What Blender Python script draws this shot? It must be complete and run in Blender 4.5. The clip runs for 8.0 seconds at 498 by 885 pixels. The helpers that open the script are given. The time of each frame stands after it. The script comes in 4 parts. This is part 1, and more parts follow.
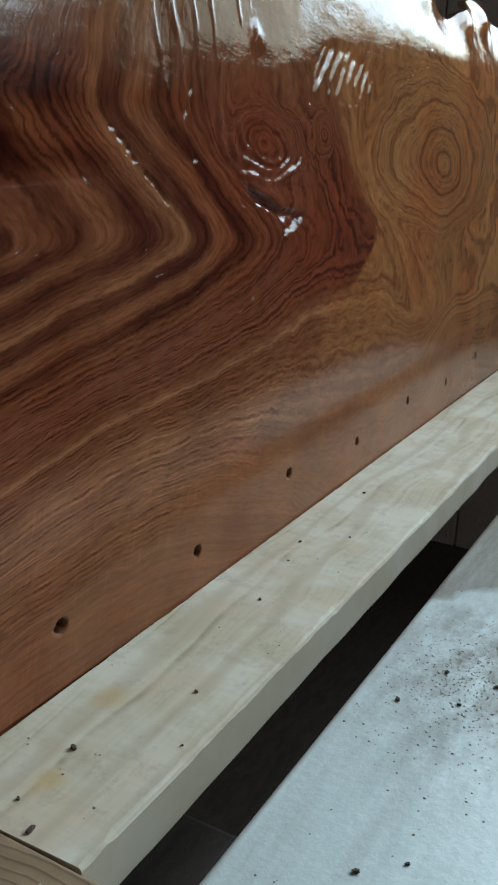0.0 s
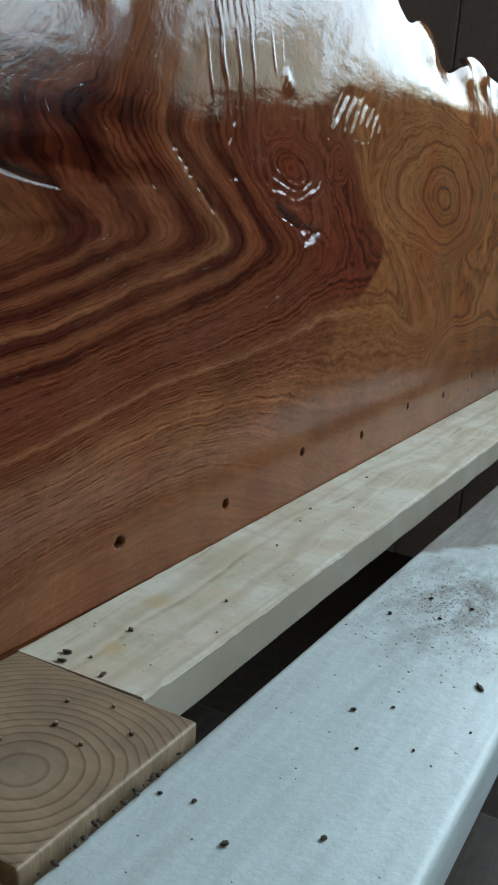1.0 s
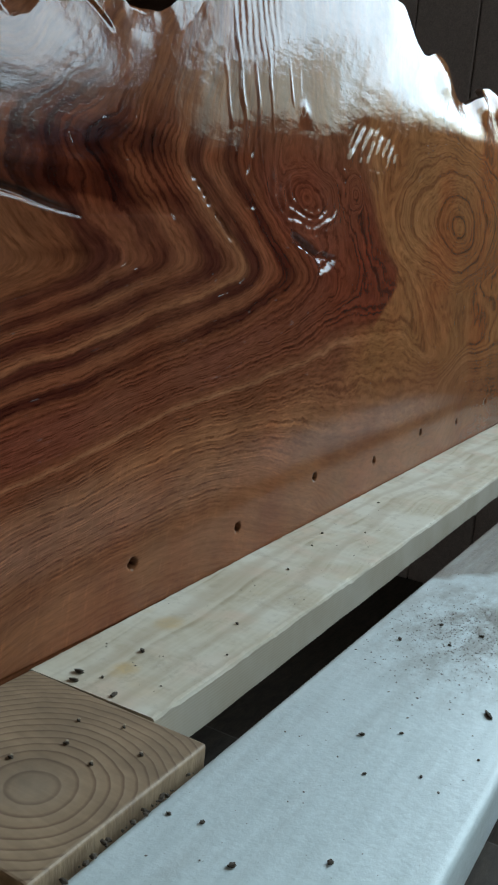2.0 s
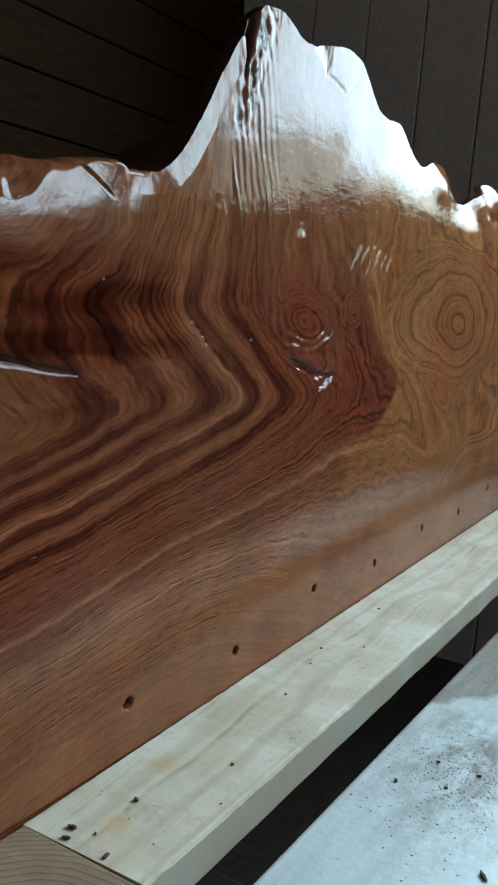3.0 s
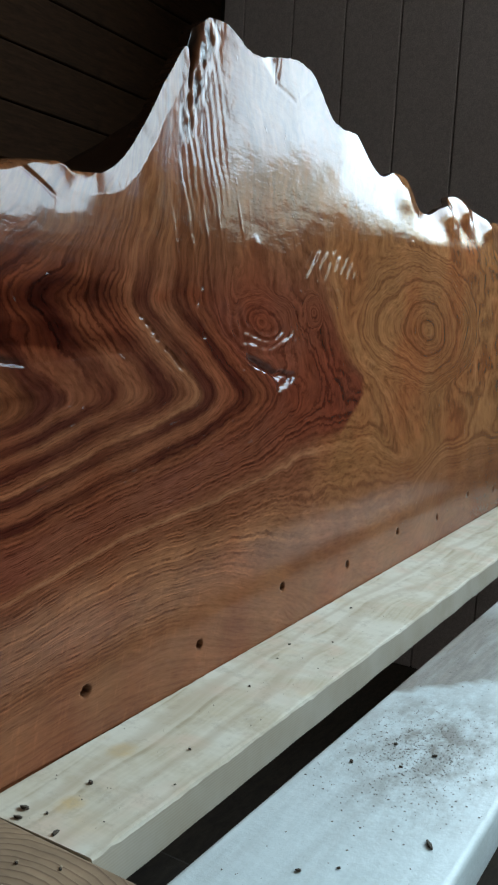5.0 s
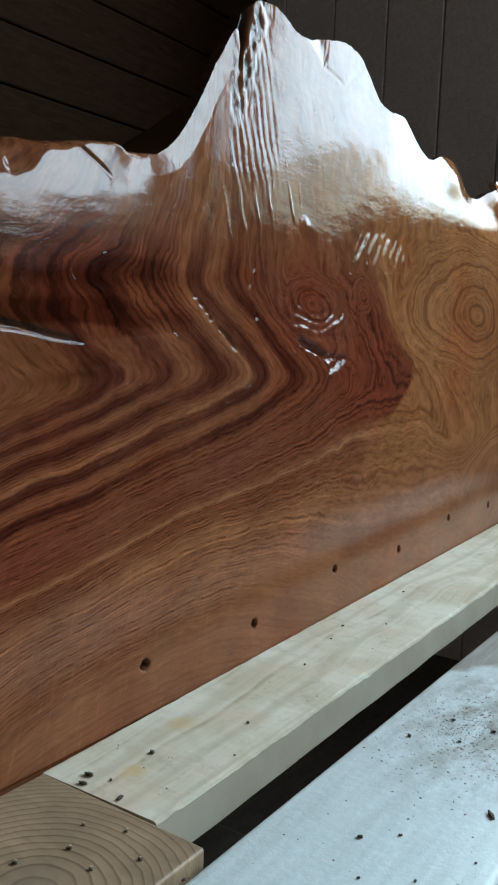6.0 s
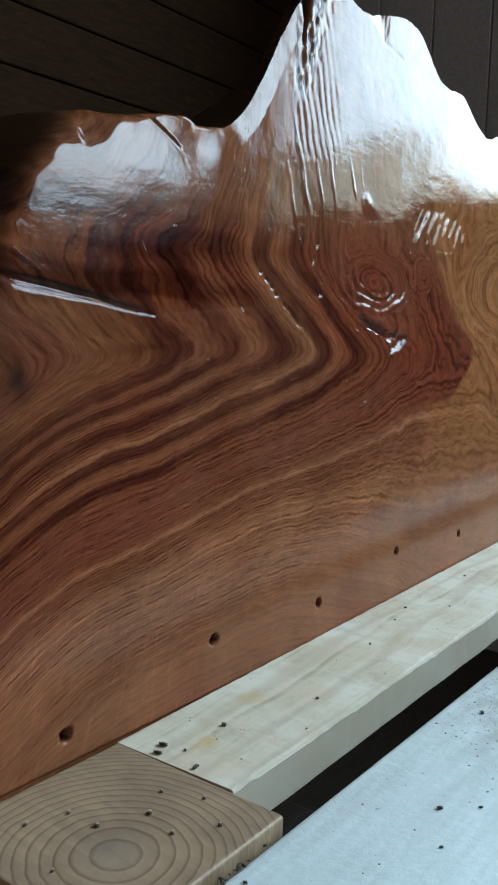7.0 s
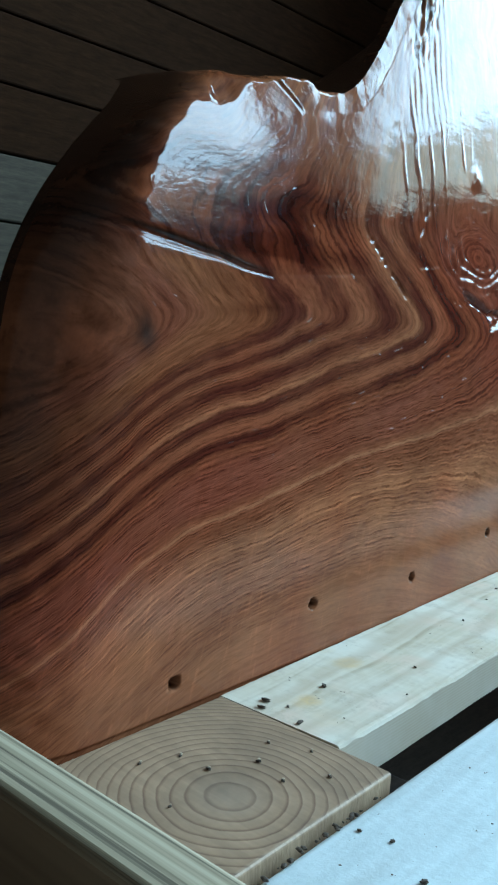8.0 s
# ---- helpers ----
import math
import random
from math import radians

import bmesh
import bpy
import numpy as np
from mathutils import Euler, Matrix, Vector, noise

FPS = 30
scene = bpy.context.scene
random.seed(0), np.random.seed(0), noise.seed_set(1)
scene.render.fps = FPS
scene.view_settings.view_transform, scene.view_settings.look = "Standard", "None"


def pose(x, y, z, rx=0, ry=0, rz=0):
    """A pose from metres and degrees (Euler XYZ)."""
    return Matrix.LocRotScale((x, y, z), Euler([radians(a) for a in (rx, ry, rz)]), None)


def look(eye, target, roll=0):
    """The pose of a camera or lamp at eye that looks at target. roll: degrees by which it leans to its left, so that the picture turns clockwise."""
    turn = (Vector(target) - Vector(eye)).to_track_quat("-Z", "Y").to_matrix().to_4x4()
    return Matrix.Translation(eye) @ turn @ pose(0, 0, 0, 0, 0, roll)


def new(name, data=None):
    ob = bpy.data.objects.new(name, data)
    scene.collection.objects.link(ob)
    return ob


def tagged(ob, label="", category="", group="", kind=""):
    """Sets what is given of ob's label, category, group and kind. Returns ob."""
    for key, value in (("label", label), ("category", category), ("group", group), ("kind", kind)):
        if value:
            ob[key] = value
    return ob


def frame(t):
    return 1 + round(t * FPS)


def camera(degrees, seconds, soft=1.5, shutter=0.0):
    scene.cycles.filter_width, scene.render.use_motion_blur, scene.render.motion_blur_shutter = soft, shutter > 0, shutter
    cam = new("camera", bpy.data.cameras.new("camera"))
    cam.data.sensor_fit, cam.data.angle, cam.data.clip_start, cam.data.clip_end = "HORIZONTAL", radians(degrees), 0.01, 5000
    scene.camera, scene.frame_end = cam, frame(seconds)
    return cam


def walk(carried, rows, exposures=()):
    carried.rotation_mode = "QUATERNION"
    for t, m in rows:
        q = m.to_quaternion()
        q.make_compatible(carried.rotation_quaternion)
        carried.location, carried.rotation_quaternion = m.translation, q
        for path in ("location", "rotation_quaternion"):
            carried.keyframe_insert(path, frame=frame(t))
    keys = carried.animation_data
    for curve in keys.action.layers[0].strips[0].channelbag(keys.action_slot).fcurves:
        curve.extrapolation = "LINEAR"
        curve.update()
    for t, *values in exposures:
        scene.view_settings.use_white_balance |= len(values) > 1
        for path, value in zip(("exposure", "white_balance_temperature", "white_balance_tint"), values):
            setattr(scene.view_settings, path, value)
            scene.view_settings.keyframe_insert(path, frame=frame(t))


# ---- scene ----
cam = camera(32.9, 8.0, soft=2.2)
PATH = [
    (0, (-0.221, -0.199, 0.608), (1.467, 0.716, 0.049), 2.6),
    (0.5, (-0.273, -0.221, 0.602), (1.421, 0.7, 0.073), 4.0),
    (1, (-0.302, -0.234, 0.591), (1.4, 0.707, 0.123), 4.2),
    (1.2, (-0.309, -0.234, 0.59), (1.391, 0.713, 0.128), 4.5),
    (2.3, (-0.302, -0.24, 0.598), (1.393, 0.747, 0.208), 4.8),
    (2.5, (-0.299, -0.243, 0.611), (1.399, 0.749, 0.243), 4.8),
    (3, (-0.303, -0.237, 0.639), (1.393, 0.775, 0.328), 4.8),
    (3.5, (-0.311, -0.235, 0.647), (1.371, 0.82, 0.406), 4.7),
    (4, (-0.298, -0.257, 0.632), (1.388, 0.792, 0.394), 4.4),
    (4.2, (-0.293, -0.265, 0.629), (1.409, 0.758, 0.39), 4.3),
    (5.3, (-0.307, -0.269, 0.618), (1.38, 0.779, 0.379), 2.5),
    (5.5, (-0.311, -0.268, 0.615), (1.358, 0.807, 0.375), 2.5),
    (6, (-0.307, -0.267, 0.61), (1.335, 0.848, 0.367), 2.2),
    (6.5, (-0.303, -0.267, 0.61), (1.323, 0.872, 0.367), 1.5),
    (7, (-0.315, -0.256, 0.597), (1.272, 0.936, 0.349), 1.6),
    (7.5, (-0.328, -0.245, 0.587), (1.203, 1.016, 0.333), 2.6),
    (8, (-0.333, -0.241, 0.582), (1.164, 1.057, 0.313), 3.3),
]
walk(cam, [(t, look(eye, target, roll)) for t, eye, target, roll in PATH],
     exposures=[(0, 0.0, 6450, 10), (1, -0.04, 6350, 10), (2.5, 0.0, 6300, 9), (3.5, 0.54, 5850, 4), (4, 0.31, 5960, 5.5), (5.5, 0.33, 6300, 10), (7, 0.45, 6000, 8), (8, 0.80, 5300, 0)])


# ---- world, sun, window light ----
world = bpy.data.worlds.new("sky")
scene.world = world
world.use_nodes = True
wn, wl = world.node_tree.nodes, world.node_tree.links
sky = wn.new("ShaderNodeTexSky")
sky.sky_type, sky.sun_disc = "NISHITA", False
sky.sun_elevation, sky.sun_rotation = radians(42), radians(250)
wn["Background"].inputs["Strength"].default_value = 0.15
wl.new(sky.outputs[0], wn["Background"].inputs["Color"])

sun = new("sun", bpy.data.lights.new("sun", "SUN"))
sun.data.energy, sun.data.angle, sun.data.color = 2.5, radians(0.5), (1.0, 0.95, 0.88)
sun.matrix_world = look((-4, 1.5, 4), (0, 0, 0))

# Two windows in the end wall: daylight of the sky above the skyline, of the sunlit bank below it; the bank stands higher in part of the view
WINDOWS = [(-0.81, 0.02), (-1.95, -0.95)]
WIN_Z0, WIN_Z1 = 0.91, 2.2
SKY_TINT = (0.70, 0.895, 0.995)
for wy0, wy1, foot, skyline, sky_radiance, bank_radiance in ((-0.78, -0.444, 0.94, 1.09, 10.5, 3.0), (-0.44, -0.01, 0.94, 0.985, 8.8, 3.0), (-1.92, -0.98, 1.04, 1.15, 18.5, 1.8)):
    for name, z0, z1, (radiance, tint) in (("window_sky_light", skyline, WIN_Z1 - 0.03, (sky_radiance, SKY_TINT)), ("window_bank_light", foot, skyline - 0.004, (bank_radiance, (0.86, 0.96, 0.76)))):
        lamp = new(name, bpy.data.lights.new(name, "AREA"))
        lamp.data.shape, lamp.data.size, lamp.data.size_y = "RECTANGLE", z1 - z0, wy1 - wy0
        lamp.data.energy, lamp.data.color = radiance * math.pi * (z1 - z0) * (wy1 - wy0), tint
        lamp.matrix_world = pose(1.44, (wy0 + wy1) / 2, (z0 + z1) / 2, 0, 90, 0)


# ---- materials ----
def material(name, rough=0.6):
    m = bpy.data.materials.new(name)
    m.use_nodes = True
    nt = m.node_tree
    b = nt.nodes["Principled BSDF"]
    b.inputs["Roughness"].default_value = rough
    return m, nt, b


def node(nt, kind, **settings):
    n = nt.nodes.new(kind)
    for key, value in settings.items():
        if key in n.inputs:
            n.inputs[key].default_value = value
    return n


def coords(nt, scale=(1, 1, 1), rot=(0, 0, 0), loc=(0, 0, 0)):
    tc = nt.nodes.new("ShaderNodeTexCoord")
    mp = nt.nodes.new("ShaderNodeMapping")
    mp.inputs["Scale"].default_value = scale
    mp.inputs["Rotation"].default_value = rot
    mp.inputs["Location"].default_value = loc
    nt.links.new(tc.outputs["Object"], mp.inputs["Vector"])
    return mp.outputs["Vector"]


def noise_tex(nt, vec, scale, detail=4.0, rough=0.55, dist=0.0):
    n = node(nt, "ShaderNodeTexNoise", Scale=scale, Detail=detail, Roughness=rough, Distortion=dist)
    if vec is not None:
        nt.links.new(vec, n.inputs["Vector"])
    return n.outputs["Fac"]


def ramp(nt, fac, stops):
    r = nt.nodes.new("ShaderNodeValToRGB")
    els = r.color_ramp.elements
    while len(els) < len(stops):
        els.new(0.5)
    for e, (p, c) in zip(els, stops):
        e.position, e.color = p, (*c, 1) if len(c) == 3 else c
    nt.links.new(fac, r.inputs["Fac"])
    return r.outputs["Color"]


def grey(nt, fac, lo, hi, a=0.0, b=1.0):
    m = node(nt, "ShaderNodeMapRange")
    for key, value in (("From Min", lo), ("From Max", hi), ("To Min", a), ("To Max", b)):
        m.inputs[key].default_value = value
    nt.links.new(fac, m.inputs["Value"])
    return m.outputs["Result"]


def mix(nt, fac, a, b, blend="MIX"):
    m = nt.nodes.new("ShaderNodeMix")
    m.data_type, m.blend_type = "RGBA", blend
    for sock, v in ((m.inputs["Factor"], fac), (m.inputs["A"], a), (m.inputs["B"], b)):
        if isinstance(v, bpy.types.NodeSocket):
            nt.links.new(v, sock)
        elif isinstance(v, tuple):
            sock.default_value = (*v, 1)
        else:
            sock.default_value = v
    return m.outputs["Result"]


def maths(nt, op, a, b=0.0):
    m = nt.nodes.new("ShaderNodeMath")
    m.operation = op
    for k, v in enumerate((a, b)):
        if isinstance(v, bpy.types.NodeSocket):
            nt.links.new(v, m.inputs[k])
        else:
            m.inputs[k].default_value = v
    return m.outputs[0]


def bump(nt, b, height, strength, distance, under=None):
    n = node(nt, "ShaderNodeBump", Strength=strength, Distance=distance)
    nt.links.new(height, n.inputs["Height"])
    if under is not None:
        nt.links.new(under, n.inputs["Normal"])
    nt.links.new(n.outputs[0], b.inputs["Normal"])
    return n.outputs[0]


def slab_material():
    m, nt, b = material("varnished_figured_wood", 0.12)
    at = nt.nodes.new("ShaderNodeAttribute")
    at.attribute_name = "grain"
    vec = coords(nt)
    wob = noise_tex(nt, vec, 45, 6, 0.65)
    gold = nt.nodes.new("ShaderNodeAttribute")
    gold.attribute_name = "gold"
    rough_edge = noise_tex(nt, coords(nt, (1.0, 1.0, 0.6)), 260, 2, 0.6)
    h = maths(nt, "ADD", maths(nt, "ADD", at.outputs["Fac"], maths(nt, "MULTIPLY", maths(nt, "SUBTRACT", rough_edge, 0.5), 0.0009)), maths(nt, "MULTIPLY", maths(nt, "SUBTRACT", wob, 0.5), grey(nt, gold.outputs["Fac"], 0.0, 1.0, 0.0042, 0.0016)))
    wide = node(nt, "ShaderNodeTexNoise", Scale=1.0, Detail=1.2, Roughness=0.5)
    wide.noise_dimensions = "1D"
    nt.links.new(maths(nt, "MULTIPLY", h, 420.0), wide.inputs["W"])
    fine = node(nt, "ShaderNodeTexNoise", Scale=1.0, Detail=3.0, Roughness=0.7)
    fine.noise_dimensions = "1D"
    nt.links.new(maths(nt, "MULTIPLY", h, 1500.0), fine.inputs["W"])
    # year rings from the bark side inwards: calm tan wood, a pale line, the maroon belt, then bold dark and light rings
    tan, pale, maroon, dark, mid, ochre = (0.285, 0.116, 0.054), (0.245, 0.094, 0.044), (0.165, 0.053, 0.030), (0.068, 0.018, 0.011), (0.186, 0.063, 0.030), (0.200, 0.073, 0.032)
    rings = [(0.440, (0.235, 0.091, 0.041)), (0.470, (0.258, 0.103, 0.047)), (0.495, tan), (0.508, mid), (0.5110, mid), (0.5128, (0.36, 0.156, 0.076)), (0.5150, mid), (0.520, maroon), (0.535, maroon), (0.5405, mid), (0.5435, dark), (0.5465, dark), (0.5490, mid), (0.5530, mid), (0.5555, dark), (0.5590, dark), (0.5615, pale), (0.5650, mid), (0.5680, dark), (0.5710, dark), (0.5735, mid), (0.5755, pale), (0.5780, dark), (0.5805, dark), (0.5830, mid), (0.5855, dark), (0.5880, dark), (0.5915, ochre), (0.5990, ochre), (0.6050, maroon), (0.6120, mid)]
    band = ramp(nt, grey(nt, h, 0.44, 0.62), [((p - 0.44) / 0.18, c) for p, c in rings])
    top = nt.nodes.new("ShaderNodeSeparateXYZ")
    nt.links.new(vec, top.inputs[0])
    soften = maths(nt, "MAXIMUM", grey(nt, noise_tex(nt, vec, 16, 3), 0.42, 0.62, 0.0, 0.45), maths(nt, "MULTIPLY", grey(nt, top.outputs["Z"], 0.640, 0.665), grey(nt, top.outputs["X"], 0.0, 0.12, 0.80, 0.62)))
    col = mix(nt, soften, band, mid)
    col = mix(nt, 0.2, col, ramp(nt, wide.outputs["Fac"], [(0.30, (0.45, 0.36, 0.34)), (0.50, (1.0, 1.0, 1.0)), (0.72, (1.3, 1.3, 1.25))]), "MULTIPLY")
    honey = ramp(nt, wide.outputs["Fac"], [(0.30, (0.190, 0.069, 0.026)), (0.42, (0.258, 0.101, 0.037)), (0.56, (0.318, 0.130, 0.048)), (0.75, (0.345, 0.148, 0.055))])
    col = mix(nt, gold.outputs["Fac"], col, honey)
    heart = nt.nodes.new("ShaderNodeAttribute")
    heart.attribute_name = "heart"
    col = mix(nt, heart.outputs["Fac"], col, mix(nt, 1.0, col, (0.84, 0.63, 0.58), "MULTIPLY"))
    # close to the foot the figure fades into plain wood
    level = maths(nt, "SUBTRACT", top.outputs["Z"], maths(nt, "MULTIPLY", top.outputs["X"], 0.17))
    level = maths(nt, "ADD", level, maths(nt, "MULTIPLY", maths(nt, "SUBTRACT", noise_tex(nt, vec, 30, 3), 0.5), 0.03))
    figured = grey(nt, level, 0.438, 0.462, 0.15, 1.0)
    streak = grey(nt, fine.outputs["Fac"], 0.3, 0.62, 0.68, 1.10)
    col = mix(nt, maths(nt, "MULTIPLY", figured, 0.28), col, streak, "MULTIPLY")
    sep = nt.nodes.new("ShaderNodeSeparateXYZ")
    nt.links.new(vec, sep.inputs[0])
    com = nt.nodes.new("ShaderNodeCombineXYZ")
    nt.links.new(maths(nt, "MULTIPLY", at.outputs["Fac"], 1300.0), com.inputs["X"])
    nt.links.new(maths(nt, "MULTIPLY", sep.outputs["X"], 95.0), com.inputs["Y"])
    nt.links.new(maths(nt, "MULTIPLY", sep.outputs["Z"], 60.0), com.inputs["Z"])
    fibre = noise_tex(nt, com.outputs[0], 1.0, 3, 0.6)
    col = mix(nt, grey(nt, figured, 0.0, 1.0, 0.35, 0.8), col, ramp(nt, fibre, [(0.30, (0.55, 0.48, 0.45)), (0.50, (0.95, 0.93, 0.92)), (0.70, (1.25, 1.22, 1.18))]), "MULTIPLY")
    red = grey(nt, noise_tex(nt, vec, 9, 2), 0.45, 0.65)
    col = mix(nt, red, col, mix(nt, 1.0, col, (1.0, 0.82, 0.78), "MULTIPLY"))
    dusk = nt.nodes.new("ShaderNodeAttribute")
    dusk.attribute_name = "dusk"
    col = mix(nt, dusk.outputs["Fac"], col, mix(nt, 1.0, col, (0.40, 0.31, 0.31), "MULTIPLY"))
    # rim also carries shade painted on the left end and in the screw holes
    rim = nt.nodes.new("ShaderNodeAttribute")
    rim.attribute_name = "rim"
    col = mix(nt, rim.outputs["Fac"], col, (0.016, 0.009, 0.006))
    broad = node(nt, "ShaderNodeTexNoise", Scale=1.0, Detail=1.0)
    broad.noise_dimensions = "1D"
    nt.links.new(maths(nt, "MULTIPLY", h, 62.0), broad.inputs["W"])
    zone = ramp(nt, broad.outputs["Fac"], [(0.32, (0.60, 0.46, 0.43)), (0.50, (0.92, 0.88, 0.85)), (0.65, (1.12, 1.12, 1.05))])
    col = mix(nt, 0.3, col, mix(nt, 1.0, col, zone, "MULTIPLY"))
    cord = node(nt, "ShaderNodeTexNoise", Scale=1.0, Detail=1.0)
    cord.noise_dimensions = "1D"
    nt.links.new(maths(nt, "MULTIPLY", h, 780.0), cord.inputs["W"])
    lines = ramp(nt, cord.outputs["Fac"], [(0.36, (0.56, 0.49, 0.47)), (0.50, (1.0, 1.0, 1.0)), (0.66, (1.36, 1.33, 1.28))])
    lower = maths(nt, "MULTIPLY", grey(nt, sep.outputs["Z"], 0.43, 0.465), maths(nt, "MULTIPLY", grey(nt, sep.outputs["Z"], 0.54, 0.58, 1.0, 0.3), grey(nt, sep.outputs["X"], 0.15, 0.38, 1.0, 0.0)))
    broken = grey(nt, noise_tex(nt, coords(nt, (1.0, 1.0, 1.6), rot=(0, 0.5, 0)), 120, 2, 0.6), 0.40, 0.60, 0.15, 1.0)
    col = mix(nt, maths(nt, "MULTIPLY", maths(nt, "MULTIPLY", lower, figured), broken), col, mix(nt, 1.0, col, lines, "MULTIPLY"))
    upper = maths(nt, "MULTIPLY", grey(nt, sep.outputs["Z"], 0.55, 0.60), grey(nt, gold.outputs["Fac"], 0.2, 0.8, 0.12, 0.10))
    threads = ramp(nt, cord.outputs["Fac"], [(0.34, (0.50, 0.42, 0.40)), (0.47, (0.98, 0.97, 0.96)), (0.70, (1.18, 1.16, 1.12))])
    col = mix(nt, upper, col, mix(nt, 1.0, col, threads, "MULTIPLY"))
    col = mix(nt, maths(nt, "MULTIPLY", heart.outputs["Fac"], 1.0), col, mix(nt, 1.0, col, threads, "MULTIPLY"))
    ray = nt.nodes.new("ShaderNodeCombineXYZ")
    nt.links.new(maths(nt, "MULTIPLY", maths(nt, "SUBTRACT", sep.outputs["X"], maths(nt, "MULTIPLY", sep.outputs["Z"], 0.35)), 420.0), ray.inputs["X"])
    nt.links.new(maths(nt, "MULTIPLY", at.outputs["Fac"], 60.0), ray.inputs["Y"])
    fleck = grey(nt, noise_tex(nt, ray.outputs[0], 1.0, 3, 0.6), 0.55, 0.72, 0.0, 0.55)
    fleck = maths(nt, "MULTIPLY", fleck, maths(nt, "MULTIPLY", grey(nt, sep.outputs["Z"], 0.47, 0.55, 1.0, 0.25), grey(nt, sep.outputs["X"], -0.05, 0.25, 1.0, 0.15)))
    col = mix(nt, fleck, col, mix(nt, 1.0, col, (1.5, 1.45, 1.4), "MULTIPLY"))
    blot = grey(nt, noise_tex(nt, vec, 14, 4), 0.3, 0.7, 0.75, 1.15)
    col = mix(nt, 0.8, col, blot, "MULTIPLY")
    col = mix(nt, 1.0, col, (0.99, 1.03, 1.02), "MULTIPLY")
    nt.links.new(col, b.inputs["Base Color"])
    b.inputs["IOR"].default_value = 1.40
    b.inputs["Specular IOR Level"].default_value = 0.22
    gloss = maths(nt, "ADD", grey(nt, noise_tex(nt, vec, 60, 3), 0.3, 0.7, 0.03, 0.08), grey(nt, sep.outputs["Z"], 0.63, 0.70, 0.02, 0.0))
    nt.links.new(maths(nt, "ADD", gloss, maths(nt, "MULTIPLY", rim.outputs["Fac"], 0.2)), b.inputs["Roughness"])
    low = bump(nt, b, noise_tex(nt, vec, 90, 2), 0.12, 0.0010)
    low = bump(nt, b, noise_tex(nt, coords(nt, (1.0, 1.0, 2.2)), 260, 2), 0.12, 0.0003, low)
    low = bump(nt, b, fine.outputs["Fac"], 0.12, 0.0003, low)
    ripple = noise_tex(nt, coords(nt, (1.0, 1.0, 3.2), rot=(0, 0.35, 0)), 170, 3, 0.55, 0.6)
    over = maths(nt, "MULTIPLY", grey(nt, sep.outputs["Z"], 0.65, 0.71), grey(nt, sep.outputs["X"], 0.10, 0.14, 0.10, 1.0))
    low = bump(nt, b, maths(nt, "MULTIPLY", ripple, over), 0.22, 0.0004, low)
    nib = grey(nt, noise_tex(nt, com.outputs[0], 0.8, 2, 0.5), 0.715, 0.77)
    bump(nt, b, nib, 0.4, 0.0004, low)
    return m


def pine_material(name, light, dark, axis_scale, stain=None, rough=0.55, fine=1.0):
    """Sawn softwood: axis_scale stretches the grain along the board."""
    m, nt, b = material(name, rough)
    vec = coords(nt, axis_scale)
    n = noise_tex(nt, vec, 9, 5, 0.6, 0.6)
    w = grey(nt, noise_tex(nt, vec, 30 * fine, 4, 0.6), 0.3, 0.7)
    col = mix(nt, grey(nt, n, 0.35, 0.65), dark, light)
    col = mix(nt, 0.35, col, w, "MULTIPLY") if stain is None else mix(nt, 0.18, col, w, "MULTIPLY")
    if stain is not None:
        raw = coords(nt)
        col = mix(nt, grey(nt, noise_tex(nt, raw, 26, 3), 0.56, 0.72), col, stain)
    nt.links.new(col, b.inputs["Base Color"])
    bump(nt, b, noise_tex(nt, vec, 60, 4), 0.35, 0.0008)
    return m


